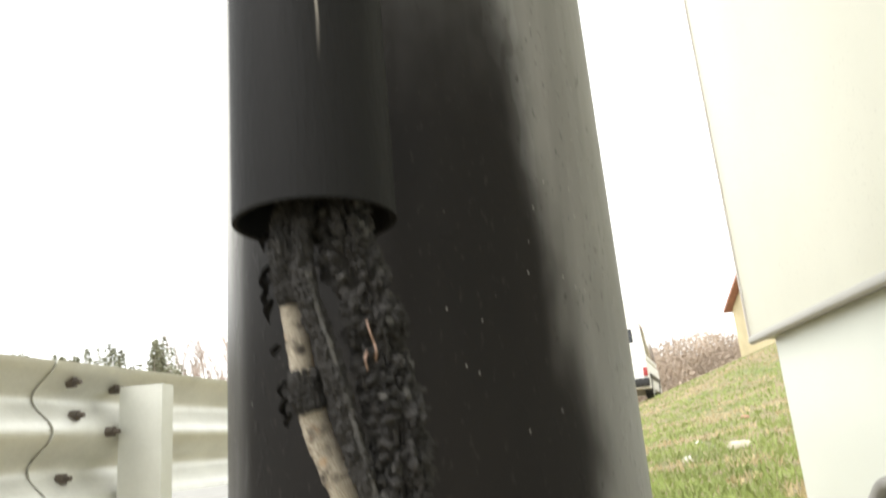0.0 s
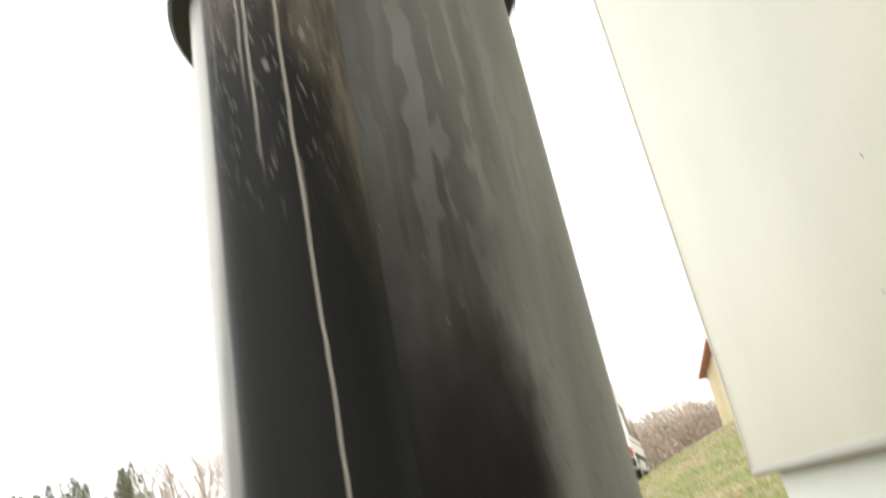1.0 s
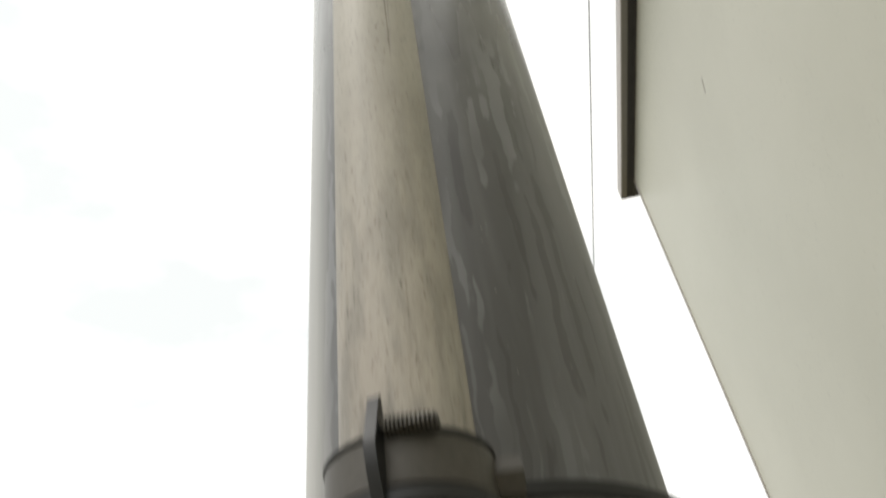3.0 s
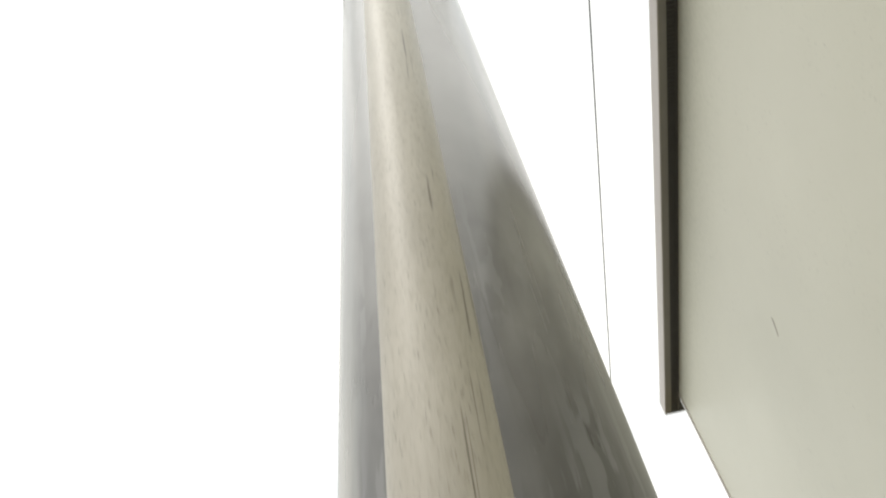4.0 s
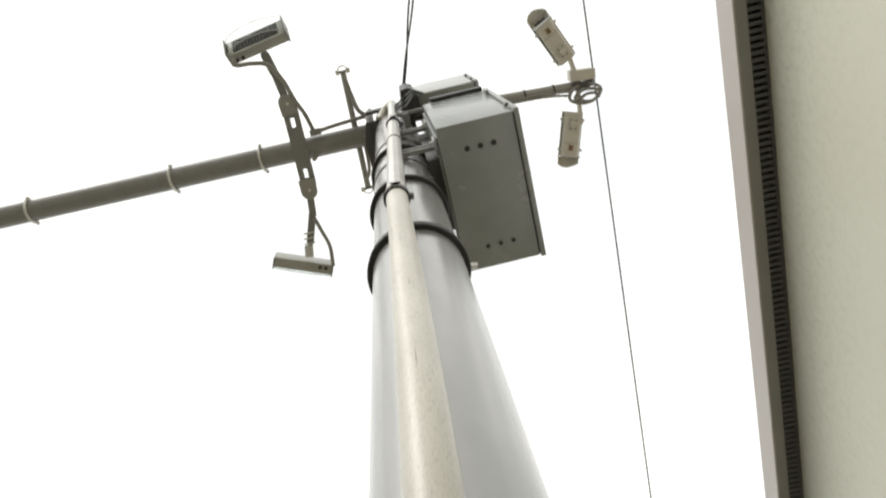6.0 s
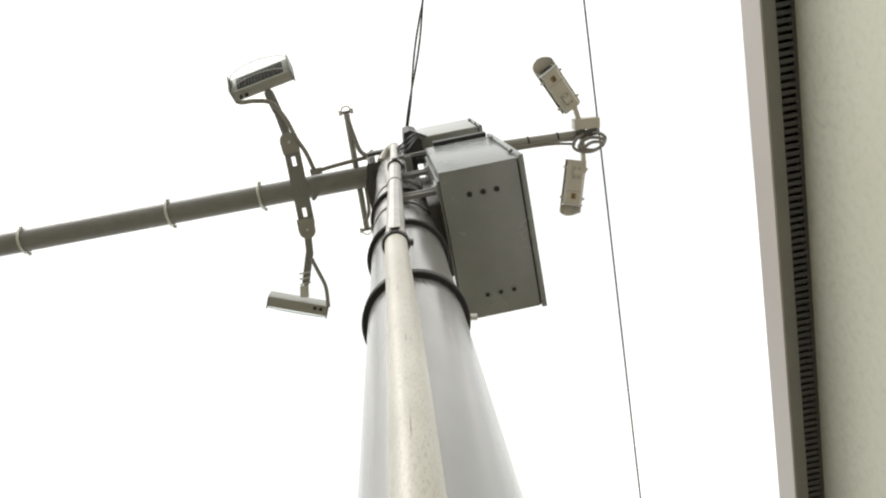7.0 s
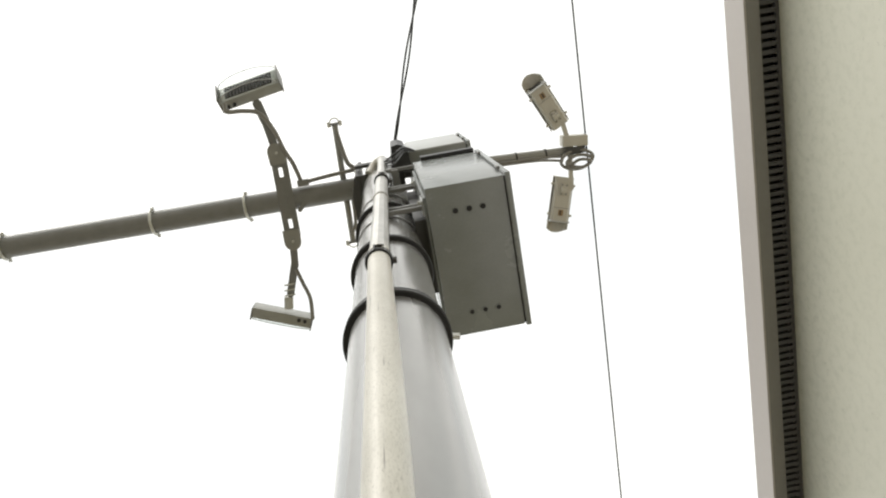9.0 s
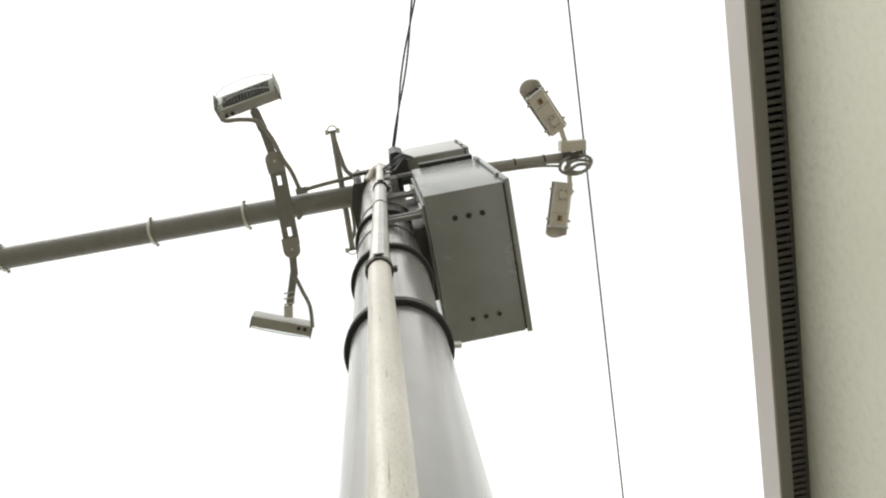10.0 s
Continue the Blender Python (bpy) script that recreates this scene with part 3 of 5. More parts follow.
def build_barrier():
    th = thing("crash_barrier", "galvanised steel crash barrier with bolted corrugated beams", "crash barrier")
    wave = [(-0.055 * math.sin(2 * math.pi * k / 28) ** 2, -0.312 * k / 28) for k in range(29)]

    def beam(y0, y1, off):
        bm = bmesh.new()
        rows = []
        for y in (y0, y1):
            for d in (0.0, 0.003):
                rows.append([bm.verts.new((rail_x(y) + off + a + d, y, RAIL_TOP + z)) for a, z in wave])
        a0, b0, a1, b1 = rows
        for i in range(len(wave) - 1):
            bm.faces.new((a0[i], a0[i + 1], a1[i + 1], a1[i]))
            bm.faces.new((b0[i], b1[i], b1[i + 1], b0[i + 1]))
            bm.faces.new((a0[i], b0[i], b0[i + 1], a0[i + 1]))
            bm.faces.new((a1[i], a1[i + 1], b1[i + 1], b1[i]))
        for i in (0, len(wave) - 1):
            bm.faces.new((a0[i], a1[i], b1[i], b0[i]))
        return part("beam", bm, M_GALV, th)

    for k in range(-2, 4):
        beam(0.93 + 4.0 * k, 0.93 + 4.0 * k + 4.3, 0.006 * ((k + 1) % 2))

    def bolt(y, dz):
        x = rail_x(y) + 0.011 - 0.055 * math.sin(2 * math.pi * dz / 0.312) ** 2
        b = part("bolt", sweep(bmesh.new(), [(x - 0.004, y, RAIL_TOP + dz), (x + 0.014, y, RAIL_TOP + dz)], 0.013, 6), M_BOLT, th, "dark rusted bolt and nut", smooth=False)
        part("bolt_end", tube((x + 0.014, y, RAIL_TOP + dz), (x + 0.028, y, RAIL_TOP + dz), 0.006, 10), M_BOLT, b)

    for y, dz in ((1.006, -0.043), (1.013, -0.118), (1.006, -0.255), (1.1625, -0.050), (1.10, -0.156)):
        bolt(y, dz)

    def post(y):
        # lipped channel, open to the north
        w, d, tck, lip = 0.11, 0.055, 0.005, 0.018
        out = [(0, 0), (w, 0), (w, d), (w - lip, d), (w - lip, d - tck), (w - tck, d - tck), (w - tck, tck), (tck, tck), (tck, d - tck), (lip, d - tck), (lip, d), (0, d)]
        g = ground_height(rail_x(y), y) - 0.4
        m = Matrix.Translation((rail_x(y) + 0.008, y - 0.06, (0.690 + g) / 2))
        part("post", prism(out, m, 0.690 - g), M_POST, th, "pale grey steel channel post")

    for y in (-2.81, 1.19, 5.19, 9.19):
        post(y)


# pole, pipe, clamps
CON = (-0.0135, -0.257)


def ring_band(name, r0, r1, z0, z1, mat, parent, c=(0, 0), label="", bev=0.0015):
    prof = [(r0, z0), (r1 - bev, z0), (r1, z0 + bev), (r1, z1 - bev), (r1 - bev, z1), (r0, z1)]
    return part(name, lathe(prof, 96 if r1 > 0.1 else 48, c), mat, parent, label)


def pole_clamp(z, h=0.030, r=0.150, stub=True, stub_angle=2.0):
    th = thing("pole_clamp", "grey steel band clamp with black rubber lining round the pole", "clamp", (0, 0, 0), "band clamps on the pole")
    ring_band("band", r + 0.006, r + 0.0165, z - h / 2 + 0.004, z + h / 2, M_CLAMP, th, bev=0.003)
    ring_band("rubber_lining", r - 0.0005, r + 0.0195, z - h / 2 - 0.005, z - h / 2 + 0.005, M_RUBBER, th, label="black rubber lining", bev=0.004)
    ring_band("rubber_lining", r - 0.0005, r + 0.0175, z + h / 2 - 0.001, z + h / 2 + 0.010, M_RUBBER, th, label="black rubber lining")
    ring_band("worn_edge", r + 0.016, r + 0.0178, z - h / 2 + 0.0052, z - h / 2 + 0.0068, M_ARM, th, label="bare metal edge", bev=0.0004)
    if stub:
        a = radians(stub_angle)
        m = Matrix.Rotation(a, 4, "Z")
        part("stub", box((0, 0, 0), (0.042, 0.020, 0.021), Matrix.Translation((0, 0, z + 0.002)) @ m @ Matrix.Translation((r + 0.029, 0, 0)), bevel=0.002), M_CLAMP, th, "square grey steel stub")
    return th


def pipe_clamp(z, r, c, lug=True, h=0.030):
    """Band round the pipe with a pointed tightening lug, its screw, a nut on the side and a stay to the pole."""
    th = thing("pipe_clamp", "dark steel clamp with rubber lining holding the cable pipe", "clamp", (0, 0, 0), "clamps on the cable pipe")
    ring_band("band", r + 0.0025, r + 0.0075, z - h / 2 + 0.004, z + h / 2, M_CLAMP_PIPE, th, c)
    ring_band("rubber_lining", r - 0.0003, r + 0.0092, z - h / 2 - 0.007, z - h / 2 + 0.005, M_RUBBER, th, c, "black rubber lining", bev=0.003)
    ring_band("rubber_lining", r - 0.0003, r + 0.0085, z + h / 2 - 0.0005, z + h / 2 + 0.003, M_RUBBER, th, c, "black rubber lining")
    R = r + 0.0075
    # lug: a pointed plate standing out from the front
    ang = radians(-98)
    out = Vector((math.cos(ang), math.sin(ang), 0))
    tan = Vector((-math.sin(ang), math.cos(ang), 0))
    base = Vector((c[0], c[1], z)) + out * R
    m = Matrix((out, Vector((0, 0, 1)), -tan)).transposed().to_4x4()
    m.translation = base
    part("lug", prism([(-0.003, -0.020), (0.003, -0.021), (0.009, -0.006), (0.012, 0.006), (0.010, 0.013), (0.004, 0.034), (0.001, 0.036), (-0.003, 0.014)], m, 0.006), M_RUBBER, th, "pointed black lug")
    p0 = base + out * 0.003 + Vector((0, 0, 0.017))
    pts, seg = [], 90
    for i in range(seg + 1):
        t = i / seg
        q = p0 + tan * (0.004 + 0.026 * t) - out * (0.006 * t * t)
        a = t * 2 * math.pi * 13
        pts.append(q + out * (0.0036 * math.cos(a)) + Vector((0, 0, 0.0036 * math.sin(a))))
    part("screw", sweep(bmesh.new(), pts, 0.0009, 5), M_CLAMP_PIPE, th, "threaded tightening screw")
    part("screw_core", tube(p0, p0 + tan * 0.030 - out * 0.006, 0.0029, 10), M_RUBBER, th)
    a2 = radians(8)
    o2 = Vector((math.cos(a2), math.sin(a2), 0))
    b2 = Vector((c[0], c[1], z + 0.004)) + o2 * R
    part("nut", sweep(bmesh.new(), [b2 - o2 * 0.003, b2 + o2 * 0.013], 0.0115, 6), M_CLAMP_PIPE, th, smooth=False)
    part("nut_hole", tube(b2 + o2 * 0.0125, b2 + o2 * 0.0135, 0.0065, 12), M_DARK, th)
    # stay to the pole
    part("stay", box((0, 0, 0), (0.022, 0.09, 0.02), Matrix.Translation((c[0] * 0.6, (c[1] + r - 0.15) / 2, z - 0.004))), M_CLAMP, th)
    return th


def build_pole():
    th = thing("utility_pole", "tall grey galvanised steel pole, blackened by smoke at its foot", "pole")
    bm = bmesh.new()
    zs = [-0.1] + [0.1 * i for i in range(1, 79)]
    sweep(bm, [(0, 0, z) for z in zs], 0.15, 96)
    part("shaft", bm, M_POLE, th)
    part("cap", lathe([(0.0005, 7.8), (0.154, 7.8), (0.15, 7.83), (0.0005, 7.85)], 64), M_ARM, th)


def hollow_pipe(pts, r, wall_t, seg=48):
    """A pipe with an open, hollow foot."""
    bm = bmesh.new()
    P = [Vector(p) for p in pts]
    inner = [P[0] + Vector((0, 0, 0.16)), P[0] + Vector((0, 0, 0.02)), P[0]]
    path = inner + [P[0]] + P[1:]
    rr = [r - wall_t] * 2 + [r - wall_t] + [r] * len(P)
    rows = []
    for p, q in zip(path, rr):
        rows.append([bm.verts.new(p + Vector((math.cos(2 * math.pi * k / seg), math.sin(2 * math.pi * k / seg), 0)) * q) for k in range(seg)])
    for a, b in zip(rows, rows[1:]):
        for k in range(seg):
            bm.faces.new((a[k], a[(k + 1) % seg], b[(k + 1) % seg], b[k]))
    bm.faces.new(rows[0])
    bm.faces.new(rows[-1])
    return bm


def build_pipe():
    th = thing("conduit_pipe", "weathered plastic cable pipe burnt black at its open lower end", "pipe")
    pts = spline([(CON[0] + 0.0035, CON[1] + 0.002, 0.587), (CON[0] + 0.002, CON[1] + 0.001, 0.85), (CON[0], CON[1], 1.2), (-0.010, -0.262, 1.9), (-0.006, -0.258, 2.8), (-0.010, -0.240, 3.5), (-0.016, -0.226, 4.3)], 12)
    part("pipe", hollow_pipe(pts, 0.0365, 0.0022), M_CONDUIT, th)
    th2 = thing("steel_riser", "bright dented steel cable pipe above the plastic one", "pipe")
    path = spline([(-0.016, -0.226, 4.2), (-0.008, -0.226, 4.8), (0.0, -0.224, 5.4), (0.010, -0.222, 6.2)], 6)
    part("lower_pipe", sweep(bmesh.new(), path, 0.034, 10), M_RISER, th2, smooth=False)
    path = spline([(0.008, -0.222, 5.9), (0.016, -0.22, 6.6), (0.02, -0.215, 7.1)], 6)
    part("upper_pipe", sweep(bmesh.new(), path, 0.030, 10), M_RISER, th2, smooth=False)
    part("joint_ring", tube((0.0, -0.224, 5.38), (0.0, -0.224, 5.41), 0.038, 24), M_RISER, th2)
    part("bent_end", sweep(bmesh.new(), spline([(0.02, -0.215, 7.08), (0.005, -0.2, 7.22), (-0.04, -0.17, 7.25), (-0.09, -0.12, 7.15)], 6), 0.032, 14), M_CAMERA, th2, "cream plastic pipe bend")


def char_wob(seed, amp, freq):
    """Crumbly relief: lumps, and sharp-edged cracks at two finer scales."""
    off = Vector((seed, seed * 0.3, seed * 0.7))

    def f(p):
        q = Vector((p.x * freq, p.y * freq, p.z * freq * 0.55)) + off
        lump = noise.noise(q * 0.8)
        crack = noise.turbulence(q * 2.2, 4, True) - 0.55
        return max(0.35, 1.0 + amp * (0.45 * lump + 0.75 * crack))
    return f


def crust(bm, path, radius, count, size, seed):
    """Crumbs of char sitting all over a strand."""
    rnd = random.Random(seed)
    for _ in range(count):
        p = rnd.choice(path)
        a = rnd.uniform(0, 2 * math.pi)
        c = p + Vector((math.cos(a), math.sin(a), 0)) * radius * rnd.uniform(0.8, 1.12)
        k = bmesh.ops.create_icosphere(bm, subdivisions=2, radius=1)["verts"]
        sc = Vector([size * rnd.uniform(0.5, 1.4) for _ in range(3)])
        turn = Matrix.Rotation(rnd.uniform(0, 6.28), 3, (rnd.uniform(-1, 1), rnd.uniform(-1, 1), 1))
        off = Vector((rnd.uniform(0, 50), 0, 0))
        for v in k:
            d = v.co * (0.75 + 0.7 * noise.noise(v.co * 1.4 + off))
            v.co = c + turn @ Vector((d.x * sc.x, d.y * sc.y, d.z * sc.z))
    return bm


def build_burnt_cables():
    th = thing("burnt_cables", "charred power cables hanging from the pipe with bare scorched fibres", "cable")
    # thick strand, swollen into crumbling char
    mass = spline([(0.002, -0.252, 0.70), (0.003, -0.256, 0.605), (0.0045, -0.262, 0.5875), (0.0060, -0.264, 0.5720), (0.0115, -0.264, 0.5560), (0.0155, -0.264, 0.5410),
                   (0.0172, -0.262, 0.5266), (0.0205, -0.262, 0.5100), (0.0230, -0.262, 0.4940), (0.0235, -0.262, 0.4680), (0.027, -0.252, 0.40), (0.035, -0.235, 0.25), (0.05, -0.22, -0.05)], 48)
    rr = [0.0105 + 0.0022 * noise.noise((p.z * 70, 3, 0)) + (0.0012 if p.z < 0.51 else 0.0) for p in mass]
    part("charred_strand", sweep(bmesh.new(), mass, rr, 72, wob=char_wob(2.0, 0.85, 170)), M_CHAR, th, "crumbling black char")
    near = [p for p in mass if 0.44 < p.z < 0.592]
    part("char_crust", crust(bmesh.new(), near, 0.0105, 210, 0.0030, 8), M_CHAR, th, "crumbling black char")
    part("ash_crust", crust(bmesh.new(), near, 0.0112, 70, 0.0024, 18), M_ASH, th, "ash-grey crumbs")
    # thin strand: burnt sheath over a pale woven core
    core = spline([(-0.016, -0.252, 0.70), (-0.018, -0.262, 0.60), (-0.0200, -0.268, 0.5733), (-0.0190, -0.268, 0.5583), (-0.0170, -0.269, 0.5435), (-0.0145, -0.270, 0.5291),
                   (-0.0122, -0.270, 0.5128), (-0.0085, -0.269, 0.4968), (-0.0029, -0.268, 0.4812), (0.0020, -0.266, 0.4680), (0.014, -0.255, 0.41), (0.03, -0.235, 0.28), (0.04, -0.22, -0.05)], 40)
    part("bare_core", sweep(bmesh.new(), core, [0.0050 + (0.0008 if p.z < 0.505 else 0.0) for p in core], 28, wob=char_wob(5.0, 0.14, 300)), M_CORE, th, "pale scorched woven fibre core")

    def sheath(z0, z1, seed, r, dx=0.0):
        seg = [p + Vector((dx, 0, 0)) for p in core if z1 <= p.z <= z0]
        m = max(1, len(seg) - 1)
        rr = [r * (0.70 + 0.30 * math.sin(math.pi * i / m) ** 0.4) + 0.0012 * noise.noise((i * 0.4, seed, 0)) for i in range(len(seg))]
        part("burnt_sheath", sweep(bmesh.new(), seg, rr, 48, wob=char_wob(seed, 0.55, 170)), M_CHAR, th, "blackened split cable sheath")

    sheath(0.665, 0.547, 4.0, 0.0085, 0.001)
    sheath(0.521, 0.503, 7.0, 0.0074)
    sheath(0.455, 0.10, 11.0, 0.0080)
    # strip of sheath split away from the core, its edge ashen
    strip = spline([(-0.0100, -0.268, 0.600), (-0.0115, -0.272, 0.575), (-0.0105, -0.274, 0.5600), (-0.0070, -0.275, 0.5450), (-0.0030, -0.275, 0.5310), (0.0008, -0.275, 0.5170),
                    (0.0045, -0.274, 0.5022), (0.0082, -0.273, 0.4868), (0.0121, -0.271, 0.4694), (0.020, -0.262, 0.42)], 40)
    part("split_strip", sweep(bmesh.new(), strip, [0.0048 + 0.0008 * noise.noise((i * 0.2, 1, 0)) for i in range(len(strip))], 36, wob=char_wob(3.0, 0.8, 210)), M_CHAR, th, "charred strip split off the sheath")
    edge = [p + Vector((0.0028, -0.0030, 0)) for p in strip if 0.45 < p.z < 0.56]
    part("ash_edge", sweep(bmesh.new(), edge, [0.0012 + 0.0006 * noise.noise((i * 0.3, 7, 0)) for i in range(len(edge))], 20, wob=char_wob(6.0, 0.9, 260)), M_ASH, th, "ash-grey edge of the split sheath")
    low = [p for p in strip if p.z < 0.515]
    part("char_crust", crust(bmesh.new(), low, 0.0040, 40, 0.0022, 28), M_CHAR, th, "crumbling black char")
    # rags of sheath standing off on the outer side
    random.seed(5)
    for zc, ln in ((0.562, 0.010), (0.556, 0.013), (0.548, 0.010), (0.578, 0.008), (0.515, 0.007), (0.508, 0.008), (0.530, 0.005), (0.502, 0.006)):
        p = min(core, key=lambda q: abs(q.z - zc))
        bm = bmesh.new()
        rows = []
        for i in range(6):
            t = i / 5
            w = 0.0032 * math.sin(math.pi * (0.2 + 0.75 * t)) + 0.0004
            c = p + Vector((-0.0070 - 0.0030 * math.sin(2.6 * t), -0.003, -ln * (t - 0.3)))
            rows.append([bm.verts.new(c + Vector((0.0008 * random.uniform(-1, 1), d * w + 0.0006 * random.uniform(-1, 1), 0.0006 * random.uniform(-1, 1)))) for d in (-1, -0.3, 0.4, 1)])
        for r0, r1 in zip(rows, rows[1:]):
            for k in range(3):
                bm.faces.new((r0[k], r0[k + 1], r1[k + 1], r1[k]))
        bmesh.ops.solidify(bm, geom=bm.faces[:], thickness=0.0009)
        part("sheath_rag", bm, M_CHAR, th, smooth=False)
    for pts in (((0.0160, -0.2775, 0.5365), (0.0175, -0.2800, 0.5320), (0.0187, -0.2785, 0.5270)), ((0.0187, -0.2785, 0.5275), (0.0196, -0.2800, 0.5240), (0.0188, -0.2780, 0.5205)), ((0.0156, -0.2780, 0.5245), (0.0150, -0.2795, 0.5210), (0.0152, -0.2775, 0.5174))):
        part("copper_wire", sweep(bmesh.new(), spline(pts, 5), 0.0005, 6), M_COPPER, th, "bare copper wire")


build_ground()
build_road()
build_cabin()
build_barrier()
build_pole()
build_pipe()
build_burnt_cables()
pole_clamp(1.166, 0.030)
pole_clamp(4.06, 0.026, stub=False)
pole_clamp(4.82, 0.026, stub=False)
pole_clamp(5.62, 0.026, stub=False)
pipe_clamp(1.150, 0.0365, CON)
pipe_clamp(4.20, 0.0365, (-0.016, -0.226))
pipe_clamp(6.0, 0.034, (0.009, -0.222))
nut = thing("clamp_bolt", "bright zinc bolt on the lower band clamp", "bolt")
part("bolt", sweep(bmesh.new(), [(0.140, 0.055, 4.17), (0.196, 0.065, 4.17)], 0.012, 6), M_GALV, nut, smooth=False)

# pole-top equipment
Z_L, Z_R = 7.8, 7.0


def cabinet(x0, x1, y0, y1, z0, z1, label, holes):
    th = thing("equipment_cabinet", label, "cabinet")
    door = 0.030
    xm = x1 - door
    part("body", box(((x0 + xm) / 2, (y0 + y1) / 2, (z0 + z1) / 2), (xm - x0, y1 - y0, z1 - z0), bevel=0.004), M_CABINET, th)
    part("seal", box((xm + 0.003, (y0 + y1) / 2, (z0 + z1) / 2), (0.006, y1 - y0 - 0.012, z1 - z0 - 0.012)), M_RUBBER, th, "black door seal")
    d = part("door", box((xm + 0.006 + (door - 0.006) / 2, (y0 + y1) / 2 - 0.003, (z0 + z1) / 2 - 0.004), (door - 0.006, y1 - y0 + 0.018, z1 - z0 + 0.012), bevel=0.003), M_CABINET, th)
    for zz in (z0 + 0.18, z1 - 0.18):
        part("hinge", tube((xm + 0.004, y0 - 0.012, zz - 0.03), (xm + 0.004, y0 - 0.012, zz + 0.03), 0.009, 12), M_ARM, d)
    for hx, hy in holes:
        h = part("cable_gland", lathe([(0.009, z0 - 0.003), (0.0155, z0 - 0.003), (0.0155, z0 + 0.002), (0.009, z0 + 0.002)], 20, (hx, hy)), M_CABINET, th)
        part("plug", tube((hx, hy, z0 - 0.005), (hx, hy, z0 + 0.002), 0.0125 if hy < 0 else 0.0105, 16), M_DARK, h, "dark hole plug")
    return th


def build_cabinets():
    holes = [(0.322 + 0.0625 * i, -0.157) for i in range(3)] + [(0.322 + 0.0625 * i, 0.325) for i in range(3)]
    c = cabinet(0.200, 0.588, -0.278, 0.432, 5.12, 6.12, "grey sheet-steel equipment cabinet with door, strapped to the pole", holes)
    # back plate with folded edge and the stays to the pole
    part("back_plate", box((0.193, 0.075, 5.62), (0.010, 0.62, 0.94)), M_CABINET, c)
    part("mounting_channel", box((0.165, 0.06, 5.66), (0.060, 0.36, 0.86), bevel=0.003), M_ARM_DARK, c, "dark steel channel between cabinet and pole")
    part("lifting_rail", box((0.405, -0.277, 6.158), (0.31, 0.046, 0.075), bevel=0.003), M_RUBBER, c, "dark steel rail along the cabinet top")
    part("rain_lip", box((0.40, -0.20, 6.132), (0.36, 0.12, 0.012)), M_CABINET, c)
    for z in (5.30, 5.95):
        th = thing("cabinet_bracket", "grey steel bars clamping the cabinet to the pole", "bracket", group="cabinet brackets")
        for dz in (-0.035, 0.035):
            part("bar", box((0.090, -0.170, z + dz), (0.25, 0.022, 0.028), bevel=0.002), M_ARM, th)
        part("bar", box((0.090, 0.172, z), (0.25, 0.022, 0.030), bevel=0.002), M_ARM, th)
        part("angle", box((0.186, -0.172, z), (0.010, 0.075, 0.15), bevel=0.002), M_CABINET_LIGHT, th, "pale steel angle")
        part("bolt", tube((0.165, -0.187, z), (0.215, -0.187, z), 0.011, 8), M_GALV, th)
        part("strap", lathe([(0.1505, z - 0.014), (0.1545, z - 0.014), (0.1545, z + 0.014), (0.1505, z + 0.014)], 64), M_ARM, th)
    c2 = cabinet(0.200, 0.612, -0.275, 0.22, 6.70, 7.36, "smaller pale grey cabinet above the large one", [])
    # light-coloured front; its brightness from facing the sky is also painted in
    part("cover", box((0.39, -0.279, 7.03), (0.375, 0.008, 0.645), bevel=0.002), M_CABINET_LIGHT, c2, "pale front cover with skylight painted into its tone")
    part("underside_seam", box((0.40, 0.05, 6.698), (0.36, 0.006, 0.006)), M_RUBBER, c2)
    part("stay", box((0.14, -0.10, 6.95), (0.15, 0.04, 0.04)), M_ARM, c2)
    part("stay", box((0.14, 0.12, 6.95), (0.15, 0.04, 0.04)), M_ARM, c2)
    t = thing("cable_bracket", "dark angled steel bracket holding the overhead cable", "bracket")
    part("plate", prism([(0.098, -0.342), (0.140, -0.350), (0.182, -0.330), (0.215, -0.17), (0.072, -0.17)], Matrix.Translation((0, 0, 6.80)), 0.40), M_CABLE, t)
    part("arm", box((0.135, -0.13, 6.75), (0.03, 0.14, 0.05)), M_CABLE, t)
    t = thing("hanging_lead", "thin black leads drooping between riser, bracket and cabinet", "cable")
    for k in range(3):
        part("lead", sweep(bmesh.new(), spline([(0.03 + 0.01 * k, -0.235, 6.75 - 0.1 * k), (0.10, -0.31 + 0.02 * k, 6.42 - 0.06 * k), (0.17, -0.33 + 0.015 * k, 6.55), (0.24, -0.285, 6.69)], 8), 0.006, 8), M_CABLE, t)
    t = thing("steel_stay", "short grey steel bar between riser pipe and cabinet", "bracket")
    part("bar", box((0.11, -0.235, 6.28), (0.19, 0.020, 0.030), bevel=0.002), M_ARM, t)
    part("bar", box((0.09, -0.17, 6.20), (0.04, 0.15, 0.030), bevel=0.002), M_ARM, t)


def u_bolt(x, y, z, r):
    th = thing("u_bolt", "galvanised u-bolt round the grey arm", "bolt", group="u-bolts on the arm")
    pts = [(x, y + r * math.cos(a), z + r * math.sin(a)) for a in [math.pi * 2 * i / 40 for i in range(41)]]
    part("hoop", sweep(bmesh.new(), pts, 0.011, 10, cap=False), M_GALV, th)
    for s in (-1, 1):
        part("nut", sweep(bmesh.new(), [(x + 0.015, y + s * r, z - 0.01), (x + 0.015, y + s * (r + 0.025), z - 0.012)], 0.014, 6), M_GALV, th, smooth=False)


